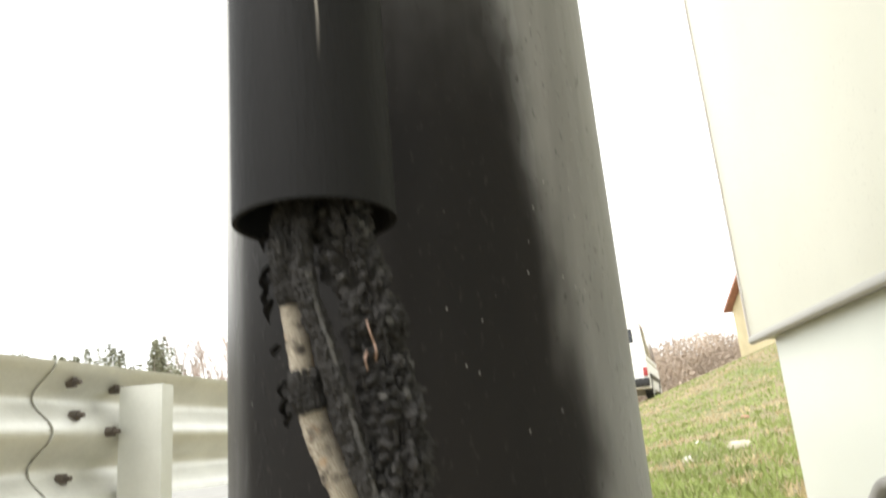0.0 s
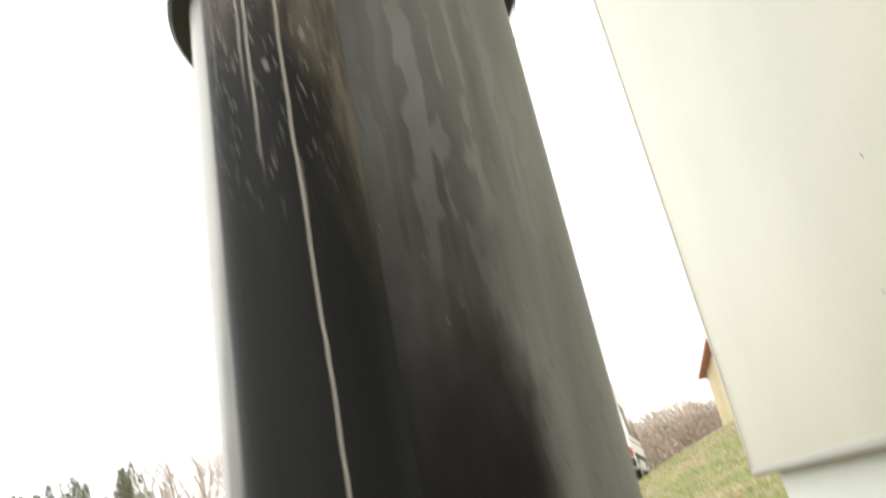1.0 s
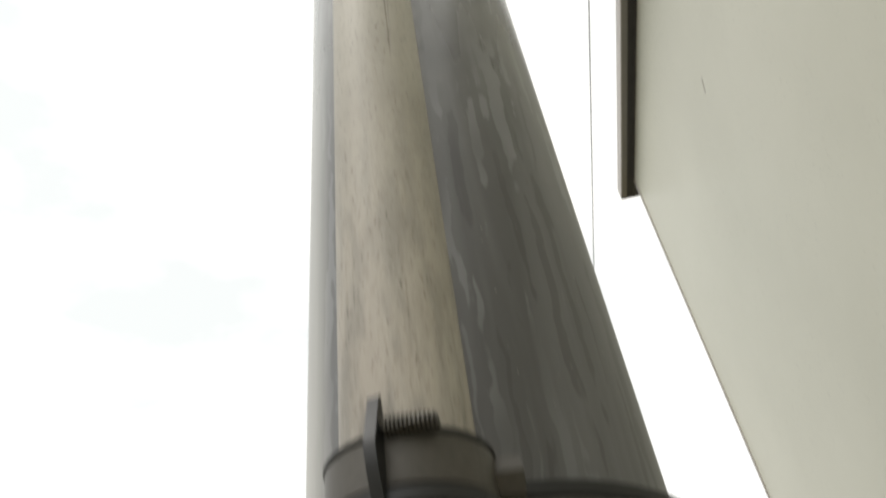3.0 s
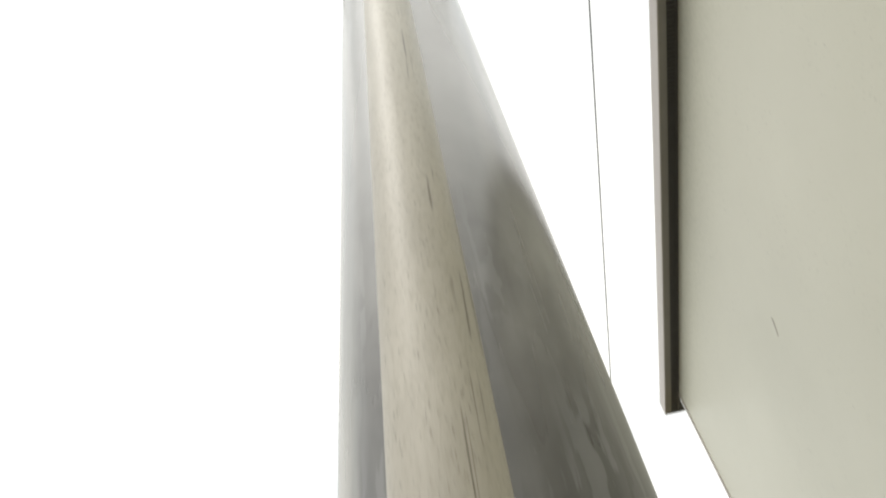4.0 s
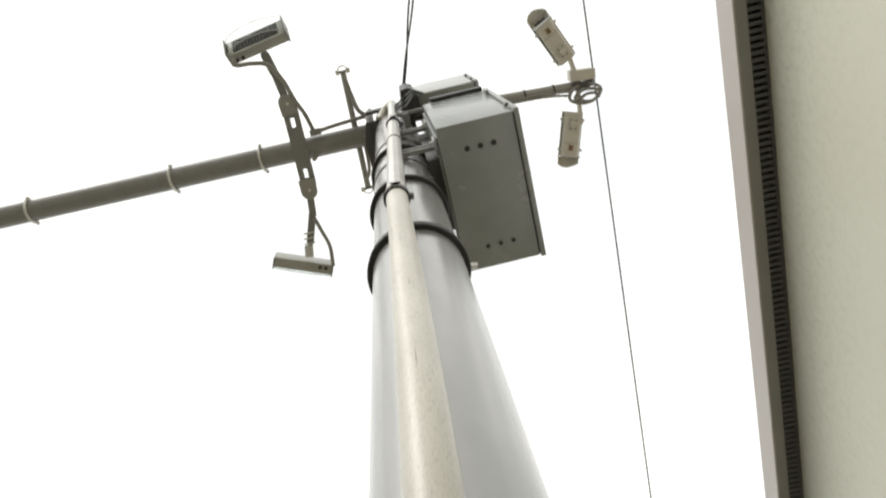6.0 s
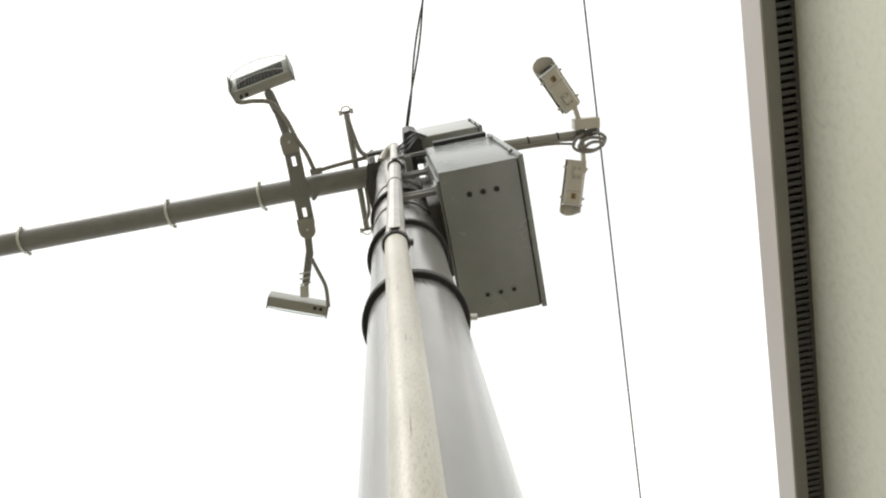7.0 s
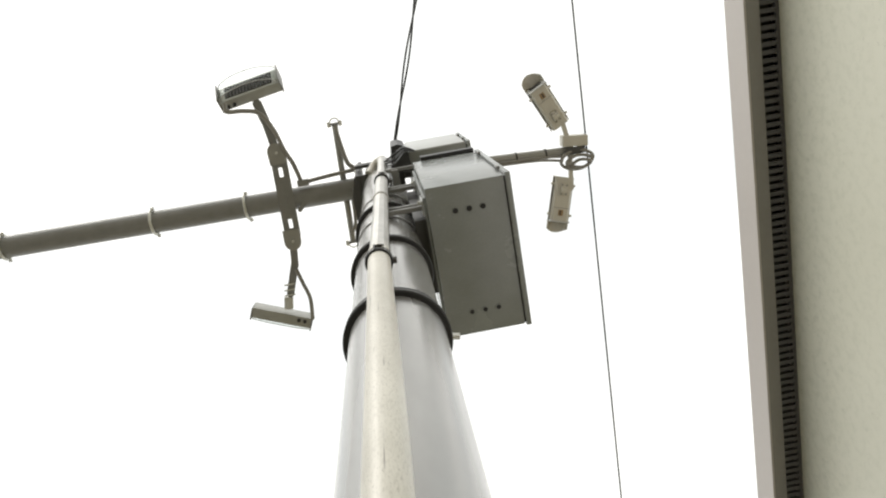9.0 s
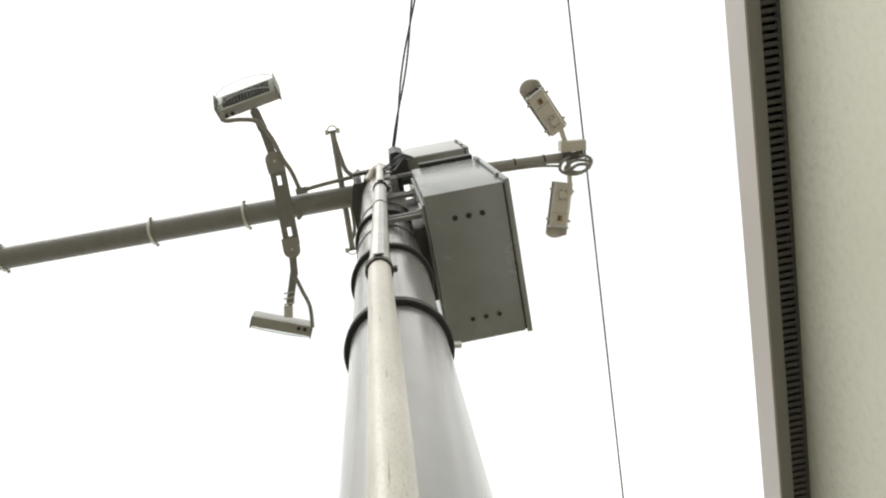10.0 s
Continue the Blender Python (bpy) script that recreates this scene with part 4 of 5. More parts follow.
def rounded_bar(p0, p1, width, thick, end0=True, end1=True, up=(0, 0, 1)):
    """A flat bar between two points with rounded ends."""
    m = frame_of(p0, p1, up)
    L = (Vector(p1) - Vector(p0)).length / 2
    w = width / 2
    out = []
    for i in range(9):
        a = -math.pi / 2 + math.pi * i / 8
        out.append((L + (w * math.cos(a) if end1 else 0), w * math.sin(a)))
    for i in range(9):
        a = math.pi / 2 + math.pi * i / 8
        out.append((-L + (w * math.cos(a) if end0 else 0), w * math.sin(a)))
    return prism(out, m, thick)


def slotted_plate(p0, p1, width, thick, slots):
    """A plate with long holes through it: slots as (middle, length, width) along it."""
    m = frame_of(p0, p1)
    L = (Vector(p1) - Vector(p0)).length / 2
    w = width / 2
    bm = bmesh.new()
    xs = -L
    for c, ln, sw in slots:
        a, b = c - ln / 2, c + ln / 2
        add_box(bm, ((xs + a) / 2, 0, 0), (a - xs, width, thick))
        for s in (-1, 1):
            add_box(bm, (c, s * (w + sw / 2) / 2, 0), (ln, w - sw / 2, thick))
        xs = b
    add_box(bm, ((xs + L) / 2, 0, 0), (L - xs, width, thick))
    bmesh.ops.remove_doubles(bm, verts=bm.verts, dist=1e-5)
    bmesh.ops.transform(bm, matrix=m, verts=bm.verts)
    return bm


def floodlight(mid, along, tilt, name_label, dome=0.048, rim=0.045, gland_x=-0.19):
    """An infrared floodlight: shallow box body, end plates, domed glass over a grid of small emitters, glands."""
    th = thing("floodlight", name_label, "floodlight", group="floodlights")
    x = Vector(along).normalized()
    side = Vector((x.y, -x.x, 0))
    if side.dot(Vector((0, tilt[0], 0))) < 0:
        side = -side
    n = (side * math.cos(radians(tilt[1])) - Vector((0, 0, 1)) * math.sin(radians(tilt[1]))).normalized()
    z = x.cross(n)
    if z.z < 0:
        z = -z
    m = Matrix((x, n, z)).transposed().to_4x4()
    m.translation = Vector(mid)
    L, D, Hh = 0.50, 0.085, 0.19

    def put(bm):
        bmesh.ops.transform(bm, matrix=m, verts=bm.verts)
        return bm
    part("housing", put(box((0, 0, 0), (L - 0.02, D, Hh), bevel=0.006)), M_LAMP, th)
    for s in (-1, 1):
        part("end_plate", put(box((s * (L / 2 - 0.005), 0.012, 0), (0.010, D + rim, Hh + 0.012), bevel=0.002)), M_ARM, th, "dark grey end plate")
    part("emitter_panel", put(box((0.0, D / 2 + 0.002, 0), (L * 0.76, 0.004, Hh * 0.74))), M_DARK, th, "black emitter panel")
    bm = bmesh.new()
    for i in range(14):
        for j in range(6):
            c = Vector(((i - 6.5) * L * 0.76 / 14.5, D / 2 + 0.005, (j - 2.5) * Hh * 0.74 / 6.4))
            sweep(bm, [c, c + Vector((0, 0.006, 0))], [0.0085, 0.003], 6)
    part("emitters", put(bm), M_LED, th, "grid of small grey emitters")
    bm = bmesh.new()
    rows = []
    for i in range(13):
        u = i / 12 * 2 - 1
        yy = D / 2 + 0.006 + dome * (1 - u * u) ** 0.6
        rows.append([bm.verts.new((u * (L / 2 - 0.012), yy + d, s * (Hh / 2 - 0.004))) for s in (-1, 1) for d in (0, 0.003)])
    for a, b in zip(rows, rows[1:]):
        for q in ((0, 2), (1, 3), (0, 1), (2, 3)):
            bm.faces.new((a[q[0]], a[q[1]], b[q[1]], b[q[0]]))
    g = part("cover_glass", put(bm), M_GLASS, th, "bowed clear plastic cover")
    g.visible_shadow = False
    # added strips whose pale colour stands in for reflections along the clear cover's edges
    for s in (-1, 1):
        pts = [(u * (L / 2 - 0.012), D / 2 + 0.006 + dome * (1 - u * u) ** 0.6, s * (Hh / 2 - 0.004)) for u in [i / 12 - 1 for i in range(25)]]
        part("cover_edge_glint", put(sweep(bmesh.new(), pts, 0.0035, 6)), M_CABINET_LIGHT, th, "pale strip added for the bowed cover's edge reflection")
    for k in (gland_x, gland_x * 0.74):
        part("gland", put(tube((k, -0.012, -Hh / 2 - 0.016), (k, -0.012, -Hh / 2 + 0.004), 0.015, 12)), M_CABLE, th, "black cable gland")
    return th


def build_left_arm():
    th = thing("lighting_arm", "long grey painted steel tube arm fixed to the pole top", "arm")
    part("tube", tube((-0.17, 0.055, Z_L), (-7.0, -0.035, Z_L), 0.087, 40), M_ARM, th)
    f = part("flange", box((-0.180, 0.05, Z_L - 0.24), (0.030, 0.36, 0.88), bevel=0.003), M_ARM_DARK, th, "dark steel flange plate")
    part("shelf_plate", prism([(-0.10, -0.13), (-0.20, -0.12), (-0.235, 0.02), (-0.235, 0.22), (-0.15, 0.36), (-0.10, 0.30)], Matrix.Translation((0, 0, Z_L - 0.66)), 0.02), M_ARM_DARK, th, "dark steel shelf plate")
    for dy in (-0.10, 0.24):
        for dz in (-0.17, 0.15):
            part("bolt", tube((-0.215, dy, Z_L + dz), (-0.16, dy, Z_L + dz), 0.014, 8), M_GALV, f)
    part("gusset", prism([(0, 0), (0.09, 0), (0, 0.16)], Matrix(((-1, 0, 0, -0.19), (0, 0, 1, 0.045), (0, -1, 0, Z_L - 0.075), (0, 0, 0, 1))), 0.012), M_ARM, th)
    for yy in (-0.165, 0.165):
        part("clamp_bar", box((-0.03, yy, Z_L - 0.42), (0.32, 0.025, 0.12), bevel=0.003), M_ARM_DARK, th)
    part("end_cap", tube((-7.0, -0.045, Z_L), (-7.02, -0.045, Z_L), 0.083, 32), M_ARM, th)
    for x in (-1.12, -1.86, -3.03, -4.2, -5.4):
        u_bolt(x, 0.055 + 0.0132 * (x + 0.17), Z_L, 0.097)
    # bracket across the arm with both floodlights
    br = thing("floodlight_bracket", "grey slotted steel cross plate with hinged struts under the arm", "bracket")
    zb = Z_L - 0.088
    part("plate", slotted_plate((-0.778, -0.33, zb), (-0.800, 0.331, zb), 0.125, 0.010, [(-0.19, 0.075, 0.032), (0.225, 0.075, 0.032)]), M_ARM, br)
    for s, (px, py) in ((-1, (-0.782, -0.345)), (1, (-0.806, 0.365))):
        part("hinge_plate", rounded_bar((px, py - s * 0.09, zb - 0.012), (px - 0.004, py + s * 0.01, zb - 0.012), 0.135, 0.010, False if s > 0 else False, True), M_ARM_LIGHT, br, "paler hinge plate with rounded end")
        part("hinge_bolt", tube((px, py, zb - 0.03), (px, py, zb + 0.02), 0.012, 8), M_GALV, br)
    part("strut", rounded_bar((-0.784, -0.345, zb + 0.004), (-0.826, -0.62, zb + 0.06), 0.062, 0.014), M_ARM, br)
    part("strut", rounded_bar((-0.826, -0.60, zb + 0.06), (-0.858, -0.735, zb + 0.08), 0.070, 0.018), M_ARM, br)
    part("strut", rounded_bar((-0.812, 0.385, zb + 0.004), (-0.838, 0.575, zb + 0.01), 0.058, 0.014), M_ARM, br)
    part("strut", rounded_bar((-0.838, 0.560, zb + 0.01), (-0.925, 0.80, zb + 0.02), 0.060, 0.016), M_ARM, br)
    part("adjuster", box((-0.955, 0.875, zb + 0.02), (0.070, 0.10, 0.05), Matrix.Rotation(radians(12), 4, "Z"), bevel=0.004), M_GALV, br, "bright zinc adjuster")
    for k in range(3):
        part("wing_nut", box((-0.915 - 0.008 * k, 0.72 + 0.045 * k, zb + 0.012), (0.088, 0.012, 0.012)), M_GALV, br)
    for dy in (-0.155, -0.05):
        xx = -0.75 + dy * 0.6
        pts = [(xx, 0.036 + 0.090 * math.cos(a), Z_L + 0.090 * math.sin(a)) for a in [math.pi * 2 * i / 32 for i in range(33)]]
        part("strap", sweep(bmesh.new(), pts, 0.009, 8, cap=False), M_ARM, br)
    part("brace", rounded_bar((-0.70, 0.13, zb), (-0.60, 0.03, zb + 0.02), 0.035, 0.010), M_ARM, br)
    floodlight((-0.893, -0.845, Z_L + 0.03), (0.5, -0.085, 0), (-1, 34), "grey infrared floodlight with bowed clear cover, tilted down", 0.075)
    floodlight((-1.036, 0.985, Z_L - 0.02), (0.475, 0.202, 0), (1, 4), "grey infrared floodlight seen edge on, hung on a strut", 0.010, 0.012, 0.19)
    c = thing("flexible_conduit", "grey flexible conduit looping from the floodlight to the arm", "cable", group="flexible conduits")
    part("hose", sweep(bmesh.new(), spline([(-1.08, -0.77, Z_L - 0.10), (-1.075, -0.715, Z_L - 0.13), (-0.96, -0.70, Z_L - 0.10), (-0.84, -0.66, Z_L - 0.11), (-0.765, -0.52, Z_L - 0.10), (-0.72, -0.36, Z_L - 0.11), (-0.675, -0.24, Z_L - 0.10), (-0.65, -0.10, Z_L - 0.06)], 8), 0.017, 12), M_FLEX, c)
    c = thing("flexible_conduit", "grey flexible conduit from the far floodlight to its strut", "cable", group="flexible conduits")
    part("hose", sweep(bmesh.new(), spline([(-0.83, 0.60, Z_L - 0.11), (-0.80, 0.72, Z_L - 0.12), (-0.77, 0.86, Z_L - 0.12), (-0.79, 1.04, Z_L - 0.10)], 8), 0.016, 12), M_FLEX, c)
    # thin rod with insulator ends and its feed pipe
    rod = thing("cross_rod", "thin grey cross rod with wire clips at both ends", "rod")
    part("rod", tube((-0.305, -0.47, Z_L + 0.02), (-0.345, 0.475, Z_L + 0.02), 0.024, 14), M_ARM_LIGHT, rod)
    for y, s in ((-0.48, -1), (0.485, 1)):
        xx = -0.305 if s < 0 else -0.346
        part("clip", tube((xx - 0.05, y, Z_L), (xx + 0.05, y, Z_L), 0.010, 10), M_ARM, rod)
        for q in (-0.045, 0.045):
            part("clip_end", tube((xx + q, y - 0.02, Z_L), (xx + q, y + 0.02, Z_L), 0.015, 8), M_GALV, rod)
        part("loop", sweep(bmesh.new(), [(xx + 0.035 * math.cos(a), y + s * 0.015 + 0.030 * math.sin(a), Z_L + 0.01) for a in [math.pi * 2 * i / 20 for i in range(21)]], 0.006, 6, cap=False), M_GALV, rod)
    c = thing("flexible_conduit", "grey conduit running along the arm to the cross rod", "cable", group="flexible conduits")
    part("hose", sweep(bmesh.new(), spline([(-0.30, -0.40, Z_L), (-0.285, -0.28, Z_L - 0.01), (-0.26, -0.16, Z_L - 0.02), (-0.20, -0.10, Z_L - 0.03)], 8), 0.018, 10), M_FLEX, c)
    part("hose", sweep(bmesh.new(), spline([(-0.66, -0.07, Z_L - 0.05), (-0.52, -0.085, Z_L - 0.05), (-0.36, -0.095, Z_L - 0.04), (-0.20, -0.10, Z_L - 0.02)], 8), 0.016, 10), M_FLEX, c)
    part("junction", box((-0.635, -0.075, Z_L - 0.06), (0.09, 0.05, 0.05), bevel=0.005), M_ARM, c)
    part("hose", sweep(bmesh.new(), spline([(-0.345, 0.42, Z_L), (-0.30, 0.35, Z_L - 0.02), (-0.285, 0.25, Z_L), (-0.28, 0.14, Z_L)], 8), 0.014, 10), M_FLEX, c)


def cctv(p_back, p_front, z, label):
    """Bullet camera housing: body with sun shield, dark glass front, rating plate, mount."""
    th = thing("surveillance_camera", label, "camera", group="surveillance cameras")
    a, b = Vector((*p_back, z)), Vector((*p_front, z - 0.05))
    m = frame_of(a, b)
    L = (b - a).length

    def put(bm):
        bmesh.ops.transform(bm, matrix=m, verts=bm.verts)
        return bm
    out = [(0.064, 0.028), (0.050, 0.050), (-0.050, 0.050), (-0.064, 0.028), (-0.064, -0.025), (-0.050, -0.045), (0.050, -0.045), (0.064, -0.025)]
    bm = prism(out, Matrix(((0, 0, 1, -L * 0.05), (1, 0, 0, 0), (0, 1, 0, 0), (0, 0, 0, 1))), L * 0.9)
    part("housing", put(bm), M_CAMERA, th)
    sh = bmesh.new()
    n = 12
    rows = []
    for xx, bow in ((-L / 2 - 0.01, 0.0), (L / 2 + 0.05, 0.032)):
        for rr in (0.076, 0.073):
            rows.append([sh.verts.new((xx - bow * math.cos(math.pi * k / n) ** 2, rr * math.cos(math.pi * k / n), -0.004 + rr * 0.95 * math.sin(math.pi * k / n))) for k in range(n + 1)])
    for k in range(n):
        sh.faces.new((rows[0][k], rows[0][k + 1], rows[2][k + 1], rows[2][k]))
        sh.faces.new((rows[1][k], rows[3][k], rows[3][k + 1], rows[1][k + 1]))
        sh.faces.new((rows[0][k], rows[1][k], rows[1][k + 1], rows[0][k + 1]))
        sh.faces.new((rows[2][k], rows[2][k + 1], rows[3][k + 1], rows[3][k]))
    for k in (0, n):
        sh.faces.new((rows[0][k], rows[2][k], rows[3][k], rows[1][k]))
    part("sun_shield", put(sh), M_CAMERA, th)
    part("front_bezel", put(box((L * 0.40, 0, -0.004), (0.012, 0.142, 0.104), bevel=0.003)), M_CABINET_LIGHT, th, "pale front bezel")
    part("front_glass", put(box((L * 0.40 + 0.006, 0, 0.006), (0.006, 0.090, 0.062), bevel=0.001)), M_DARKGLASS, th, "dark front glass")
    part("seam", put(box((L * 0.12, 0, -0.0455), (0.003, 0.11, 0.002))), M_ARM, th)
    pl = part("rating_plate", put(box((L * 0.22, 0, -0.0465), (0.042, 0.036, 0.002))), M_LABEL, th, "small brown rating plate")
    part("print_bar", put(box((L * 0.22, 0.003, -0.048), (0.030, 0.010, 0.001))), M_CABLE, pl)
    for s in (-1, 1):
        for q in (-0.36, 0.26):
            part("side_knob", put(tube((L * q, s * 0.055, -0.012), (L * q, s * 0.088, -0.012), 0.009, 10)), M_CAMERA, th)
    part("foot", put(box((-L * 0.26, 0, -0.052), (0.085, 0.050, 0.014), bevel=0.003)), M_CAMERA, th)
    part("swivel", put(tube((-L * 0.26, -0.022, -0.068), (-L * 0.26, 0.022, -0.068), 0.020, 16)), M_CAMERA, th)
    for sx in (-1, 1):
        for sy in (-1, 1):
            part("foot_screw", put(tube((-L * 0.26 + sx * 0.032, sy * 0.017, -0.064), (-L * 0.26 + sx * 0.032, sy * 0.017, -0.056), 0.006, 8)), M_ARM, th)
    return th


def build_right_arm():
    th = thing("camera_arm", "slim grey tube arm carrying two surveillance cameras", "arm")
    part("tube", tube((0.0, -0.128, Z_R), (1.36, -0.050, Z_R), 0.034, 24), M_ARM_LIGHT, th)
    for x in (0.95, 1.16):
        y = -0.128 + 0.0574 * x
        part("cable_tie", lathe([(0.034, -0.006), (0.0385, -0.006), (0.0385, 0.006), (0.034, 0.006)], 24), M_CABLE, th).matrix_local = Matrix.Translation((x, y, Z_R)) @ Matrix.Rotation(radians(90), 4, "Y")
    for k in range(2):
        part("cable", sweep(bmesh.new(), spline([(0.62, -0.075 + 0.02 * k, Z_R - 0.035), (0.85, -0.06 + 0.015 * k, Z_R - 0.042), (1.1, -0.05 + 0.02 * k, Z_R - 0.04), (1.27, -0.03 + 0.03 * k, Z_R - 0.045)], 6), 0.009, 8), M_FLEX, th)
    part("junction_box", box((1.37, -0.125, Z_R - 0.01), (0.18, 0.075, 0.10), Matrix.Rotation(radians(6), 4, "Z"), bevel=0.005), M_CAMERA, th, "cream junction box")
    part("bracket", box((1.36, -0.06, Z_R - 0.055), (0.15, 0.05, 0.016), bevel=0.003), M_ARM_DARK, th, "dark bracket")
    part("mount", rounded_bar((1.325, -0.13, Z_R - 0.03), (1.300, -0.27, Z_R - 0.03), 0.030, 0.03), M_CAMERA, th)
    part("mount", rounded_bar((1.325, -0.03, Z_R - 0.03), (1.300, 0.20, Z_R - 0.06), 0.028, 0.03), M_CAMERA, th)
    for k in range(3):
        r = 0.105 - 0.022 * k
        pts = [(1.365 + 0.012 * k + 1.1 * r * math.cos(a), 0.005 + 0.014 * k + (0.62 - 0.1 * k) * r * math.sin(a), Z_R - 0.06 - 0.012 * k + 0.012 * math.sin(3 * a)) for a in [math.pi * 2 * i / 28 for i in range(29)]]
        part("cable_loop", sweep(bmesh.new(), pts, 0.0115, 8, cap=False), M_FLEX, th)
    cctv((1.285, -0.25), (1.125, -0.565), Z_R - 0.01, "cream bullet camera with sun shield, pointing back over the road")
    cctv((1.262, 0.125), (1.160, 0.450), Z_R - 0.02, "cream bullet camera with sun shield, pointing along the road")


def build_wires():
    w = thing("overhead_wire", "thin dark overhead wire crossing the sky", "wire")
    part("wire", sweep(bmesh.new(), [(1.458 - 0.0196 * y, y, 7.0) for y in (-40, -10, -3, 0, 3, 8, 16, 30, 70)], 0.0062, 8), M_CABLE, w)
    w = thing("supply_cable", "pair of twisted black cables rising from the pole bracket", "cable")
    p0, d = Vector((0.128, -0.325, 7.0)), Vector((0.321, -0.943, 0.03))
    for ph in (0, math.pi):
        pts = []
        for i in range(161):
            t = i / 160 * 12
            a = t * 5.5 + ph
            q = p0 + d * t
            k = 0.014 * min(1, t * 2 + 0.3)
            pts.append(q + Vector((math.cos(a) * k, 0, math.sin(a) * k)))
        part("strand", sweep(bmesh.new(), pts, 0.0068, 6), M_CABLE, w)


# background
def build_van():
    th = thing("white_van", "parked white delivery van with dark rear windows", "van")
    x0, x1, y0, y1 = 1.65, 3.63, 21.0, 26.0
    g = ground_height(3.2, 22) + 0.02
    xm = (x0 + x1) / 2

    def shell(inset, za, zb, ya, yb):
        bm = bmesh.new()
        w = (x1 - x0) / 2
        lo = [(-w, ya), (w, ya), (w, yb), (-w, yb)]
        hi = [(-w + inset, ya + inset * 0.6), (w - inset, ya + inset * 0.6), (w - inset, yb - inset * 2), (-w + inset, yb - inset * 2)]
        L = [bm.verts.new((xm + a, b, g + za)) for a, b in lo]
        U = [bm.verts.new((xm + a, b, g + zb)) for a, b in hi]
        bm.faces.new(L[::-1])
        bm.faces.new(U)
        for k in range(4):
            bm.faces.new((L[k], L[(k + 1) % 4], U[(k + 1) % 4], U[k]))
        bmesh.ops.bevel(bm, geom=bm.edges[:], offset=0.06, segments=3, affect="EDGES", profile=0.6)
        return bm
    part("body", shell(0.03, 0.32, 1.15, y0, y1), M_WHITE, th)
    part("upper_body", shell(0.16, 1.13, 3.0, y0 + 0.02, y1 - 0.9), M_WHITE, th)
    for s in (-1, 1):
        part("rear_window", box((xm + s * 0.40, y0 + 0.075, g + 1.95), (0.58, 0.03, 0.60), Matrix.Rotation(radians(-4), 4, "X"), bevel=0.012), M_DARKGLASS, th, "dark rear window")
        part("tail_light", box((xm + s * 0.91, y0 - 0.005, g + 0.80), (0.12, 0.06, 0.26), bevel=0.015), M_TAIL, th, "red tail light")
        part("side_window", box((xm + s * 0.925, y0 + 2.15, g + 1.75), (0.03, 3.7, 0.95), Matrix.Rotation(radians(s * -5), 4, "Y"), bevel=0.012), M_DARKGLASS, th)
        for yy in (y0 + 0.9, y1 - 0.9):
            wh = part("wheel", tube((xm + s * 0.78, yy, g + 0.32), (xm + s * 1.0, yy, g + 0.32), 0.33, 28), M_RUBBER, th)
            part("rim", tube((xm + s * 0.995, yy, g + 0.32), (xm + s * 1.005, yy, g + 0.32), 0.20, 20), M_GALV, wh)
    part("bumper", box((xm, y0 - 0.03, g + 0.50), (1.98, 0.18, 0.24), bevel=0.04), M_RUBBER, th, "black rear bumper")
    part("number_plate", box((xm, y0 - 0.012, g + 0.82), (0.52, 0.02, 0.11), bevel=0.004), M_CABINET_LIGHT, th)
    part("rubbing_strip", box((xm + 0.985, (y0 + y1) / 2, g + 0.72), (0.03, 3.9, 0.14), bevel=0.01), M_RUBBER, th, "black side rubbing strip")
    part("door_gap", box((xm, y0 + 0.02, g + 1.6), (0.02, 0.05, 1.9), Matrix.Rotation(radians(-3), 4, "X")), M_DARK, th)
    th.matrix_world = Matrix.Translation((x1 - 0.40, y0, -0.02)) @ Matrix.Rotation(radians(-12.5), 4, "Z") @ Matrix.Translation((-x1, -y0, 0))


def build_house():
    th = thing("house", "yellow rendered house with red tiled roof on the slope", "house")
    x0, x1, y0, y1, g, e = 14.65, 24.1, 45.0, 54.0, 3.3, 8.3
    part("wall", box(((x0 + x1) / 2, (y0 + y1) / 2, (g + e) / 2), (x1 - x0, y1 - y0, e - g)), M_HOUSE, th, smooth=False)
    part("base_course", box(((x0 + x1) / 2, (y0 + y1) / 2, g + 0.55), (x1 - x0 + 0.12, y1 - y0 + 0.12, 1.5), bevel=0.03), M_STONE, th, "pale stone base course")
    rf = Matrix(((0, 0, 1, (x0 + x1) / 2), (1, 0, 0, (y0 + y1) / 2), (0, 1, 0, 0), (0, 0, 0, 1)))
    h = (y1 - y0) / 2
    part("roof", prism([(-h - 0.6, e - 0.15), (0, e + 1.6), (h + 0.6, e - 0.15), (h + 0.6, e + 0.05), (0, e + 1.85), (-h - 0.6, e + 0.05)], rf, x1 - x0 + 1.0), M_TILE, th, "red clay tile roof", smooth=False)
    part("gable", prism([(-h, e), (h, e), (0, e + 1.5)], rf, x1 - x0), M_HOUSE, th, smooth=False)
    part("gutter", tube((x0 - 0.5, y0 - 0.62, e - 0.38), (x1 + 0.7, y0 - 0.62, e - 0.38), 0.09, 10), M_BOLT, th)
    for k in range(3):
        w = part("window", box((x0 + 1.9 + 2.8 * k, y0 - 0.01, g + 2.6), (1.2, 0.10, 1.4), bevel=0.01), M_WHITE, th)
        part("pane", box((x0 + 1.9 + 2.8 * k, y0 - 0.065, g + 2.6), (1.0, 0.02, 1.2)), M_DARKGLASS, w)


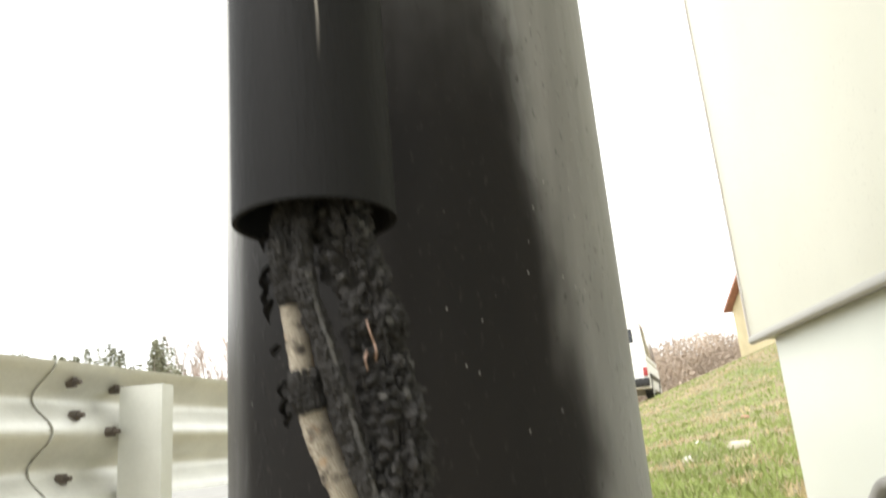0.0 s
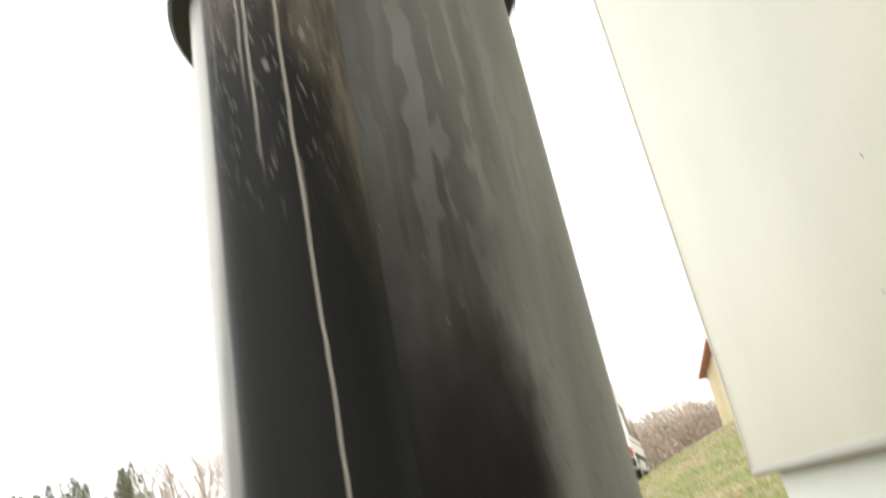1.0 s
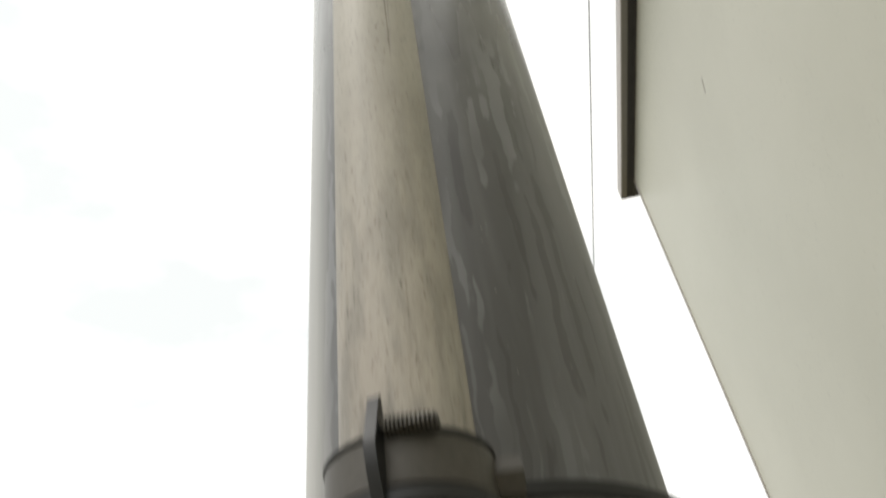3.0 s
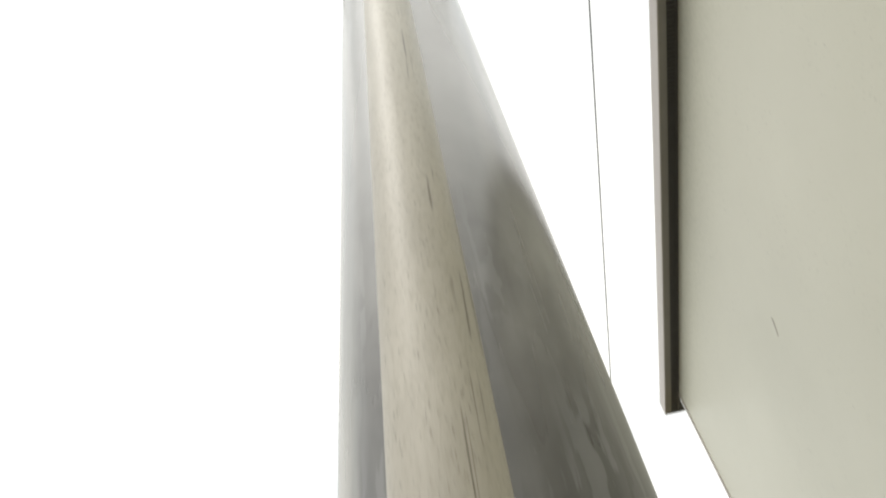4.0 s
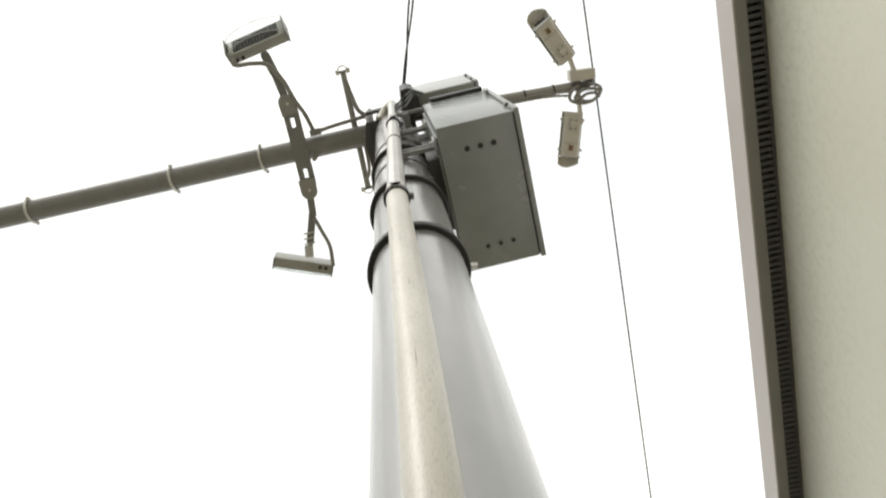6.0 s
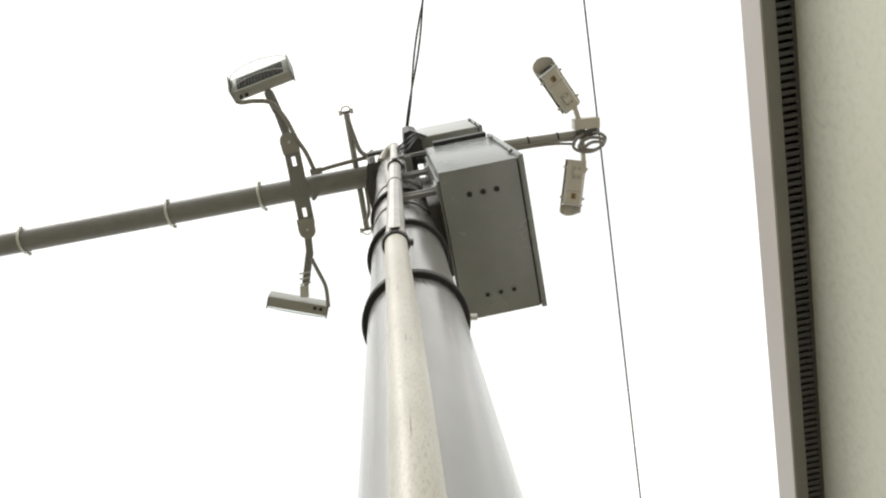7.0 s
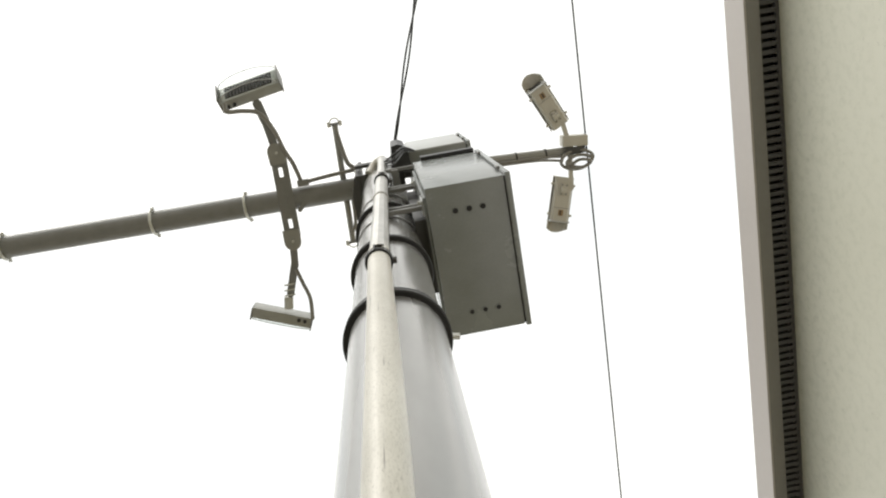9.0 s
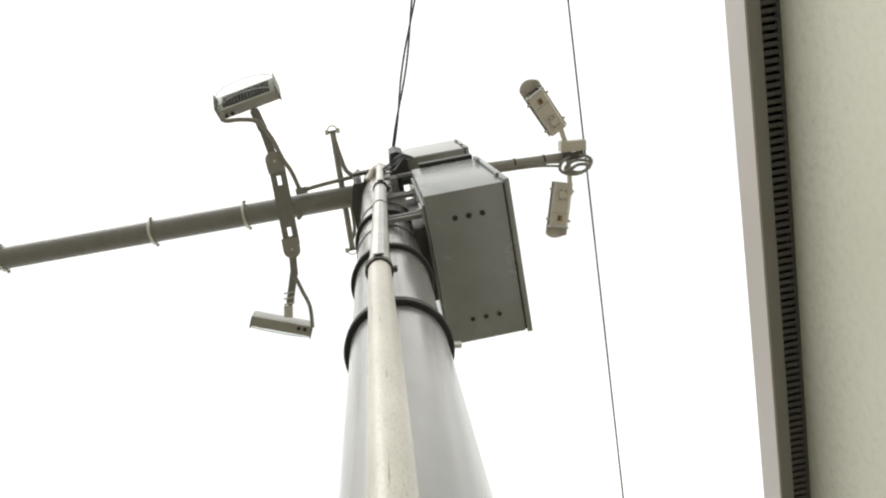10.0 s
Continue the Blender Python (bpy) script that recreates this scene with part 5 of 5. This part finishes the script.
def bare_tree(bm, base, h, spread=0.35, r=0.12, depth=3):
    def limb(p, d, ln, rad, lev):
        q = p + d * ln
        mid = (p + q) / 2 + Vector((random.uniform(-1, 1), random.uniform(-1, 1), 0)) * ln * 0.05
        sweep(bm, [p, mid, q], [rad, rad * 0.8, rad * 0.5], 4, cap=False)
        if lev == 0:
            return
        for k in range(random.randint(3, 4)):
            t = random.uniform(0.35, 1.0)
            a = random.uniform(0, 6.28)
            nd = (d + Vector((math.cos(a), math.sin(a), random.uniform(-0.1, 0.5))) * spread * random.uniform(0.6, 1.4)).normalized()
            limb(p + (q - p) * t, nd, ln * random.uniform(0.4, 0.62), rad * 0.45, lev - 1)
    limb(Vector(base), Vector((random.uniform(-0.06, 0.06), random.uniform(-0.06, 0.06), 1)).normalized(), h * 0.55, r, depth)


def build_woods():
    random.seed(21)
    # brown leafless wood behind the crest
    bm = bmesh.new()
    for i in range(120):
        y = random.uniform(58, 80)
        x = random.uniform(0.0, 0.36) * y
        bare_tree(bm, (x, y, 0.8), random.uniform(7.0, 9.8) * (0.85 + 0.2 * x / 25), 0.55, 0.07, 3)
    tagged(part("bare_wood", bm, M_TWIG, smooth=False), "leafless brown wood behind the grass crest", "woods", kind="stuff")
    def scrub(name, count, y_range, spread, top, size, label):
        """A mass of small twig clumps with an uneven top."""
        verts, faces = [], []
        for k in range(count):
            y = random.uniform(*y_range)
            x = random.uniform(*spread) * y
            z = random.random() ** 0.8 * top * (1 + 0.22 * noise.noise((x * 0.3, y * 0.15, 1)) + 0.012 * x)
            c = Vector((x, y, z))
            b = len(verts)
            for q in range(4):
                verts.append(c + Vector((random.uniform(-size, size), random.uniform(-size, size), random.uniform(-size, size) * 1.5)))
            faces += [(b, b + 1, b + 2), (b, b + 1, b + 3), (b + 1, b + 2, b + 3), (b, b + 2, b + 3)]
        me = bpy.data.meshes.new(name)
        me.from_pydata(verts, [], faces)
        me.materials.append(M_THICKET)
        tagged(new(name, me), label, "woods", kind="stuff")

    scrub("thicket", 130000, (56, 84), (-0.02, 0.42), 6.2, 0.095, "dense brown scrub filling the wood")
    scrub("hedge_scrub", 60000, (66, 78), (-0.95, -0.25), 5.5, 0.14, "pale brown scrub along the far side of the road")
    # mixed trees beyond the road
    bm, bt = bmesh.new(), bmesh.new()
    for i in range(110):
        y = random.uniform(70, 95)
        x = -random.uniform(0.30, 0.90) * y
        if x / y > -0.52:
            bare_tree(bt, (x, y, 0.0), random.uniform(17, 21) * y / 85, 0.45, 0.16, 4)
            continue
        h = random.uniform(10.5, 16.0) * y / 82
        sweep(bt, [(x, y, -0.5), (x, y, h * 0.9)], [0.16, 0.03], 5)
        conifer = random.random() < 0.55
        for k in range(800 if conifer else 650):
            t = random.random() ** 0.8
            z = h * (0.22 + 0.78 * t)
            rad = (0.20 * h * (1 - t) + 0.25) if conifer else 0.22 * h * math.sin(math.pi * min(0.97, 0.15 + 0.8 * t)) + 0.2
            a = random.uniform(0, 6.28)
            c = Vector((x + math.cos(a) * rad * random.uniform(0.3, 1), y + math.sin(a) * rad * random.uniform(0.3, 1), z))
            s = random.uniform(0.12, 0.30)
            vs = [bm.verts.new(c + Vector((random.uniform(-s, s), random.uniform(-s, s), random.uniform(-s, s) * 0.7))) for _ in range(4)]
            for f in ((0, 1, 2), (0, 1, 3), (1, 2, 3), (0, 2, 3)):
                bm.faces.new([vs[q] for q in f])
    tagged(part("evergreen_trees", bm, M_CONIFER, smooth=False), "dark green conifers and bushes beyond the road", "woods", kind="stuff")
    tagged(part("roadside_trees", bt, M_TWIG, smooth=False), "bare pinkish brown trees beyond the road", "woods", kind="stuff")


def build_grass():
    """Short blades over the slope, denser near the camera, with straw among them."""
    random.seed(33)
    for name, mat, n, label in (("grass", M_BLADE, 26000, "short green grass blades on the slope"), ("dry_grass", M_STRAW, 15000, "dry straw-coloured grass on the slope")):
        verts, faces = [], []
        for i in range(n):
            y = 2.2 + 19 * random.random() ** 1.7
            x = random.uniform(0.02, 0.42) * y + 0.15
            if x > WALL_X - 0.02 and y < WALL_Y + 0.1:
                continue
            patch = noise.noise((x * 0.9, y * 0.9, 4.0)) + 0.5 * noise.noise((x * 3, y * 3, 9.0))
            if (name == "grass") == (patch < -0.14):
                continue
            z = ground_height(x, y) + 0.03 * noise.noise((x * 1.1, y * 1.1, 0)) - 0.01
            a = random.uniform(0, 6.28)
            w = 0.004 + 0.0007 * y
            h = random.uniform(0.03, 0.085)
            dx, dy = math.cos(a) * w, math.sin(a) * w
            lx, ly = random.uniform(-0.04, 0.04), random.uniform(-0.04, 0.04)
            k = len(verts)
            verts += [(x - dx, y - dy, z), (x + dx, y + dy, z), (x + dx * 0.6 + lx * 0.4, y + dy * 0.6 + ly * 0.4, z + h * 0.6), (x + lx, y + ly, z + h)]
            faces += [(k, k + 1, k + 2), (k, k + 2, k + 3)]
        me = bpy.data.meshes.new(name)
        me.from_pydata(verts, [], faces)
        me.materials.append(mat)
        tagged(new(name, me), label, "grass", kind="stuff")


def stone(x, y, s, mat, label, cat="stone"):
    bm = bmesh.new()
    bmesh.ops.create_icosphere(bm, subdivisions=3, radius=1)
    for v in bm.verts:
        v.co *= 1 + 0.35 * noise.noise(v.co * 1.3 + Vector((x, y, 0)))
        v.co = Vector((v.co.x * s, v.co.y * s * 0.7, v.co.z * s * 0.5))
    bmesh.ops.translate(bm, vec=(x, y, ground_height(x, y) + s * 0.2), verts=bm.verts)
    return tagged(part("stone", bm, mat), label, cat, group="stones in the grass")


def build_hose():
    th = thing("drain_hose", "grey corrugated drain hose lying against the plinth", "hose")
    pts = spline([(0.628, 1.02, 0.02), (0.630, 0.95, 0.22), (0.638, 0.87, 0.325), (0.638, 0.78, 0.362), (0.632, 0.62, 0.30), (0.63, 0.50, 0.02)], 22)
    part("hose", sweep(bmesh.new(), pts, [0.011 + 0.003 * (i % 2) for i in range(len(pts))], 14), M_FLEX, th)


build_hose()
build_cabinets()
build_left_arm()
build_right_arm()
build_wires()
build_van()
build_house()
build_woods()
build_grass()
stone(1.86, 6.7, 0.11, M_STONE, "pale yellowish stone lying in the grass")
stone(1.30, 6.3, 0.05, M_STONE, "small pale stone lying in the grass")
stone(1.36, 6.6, 0.035, M_WHITE, "small white pebble lying in the grass")
stone(2.75, 9.8, 0.06, M_TILE, "small orange brick fragment in the grass")
stone(1.75, 8.0, 0.04, M_WHITE, "small white pebble lying in the grass")
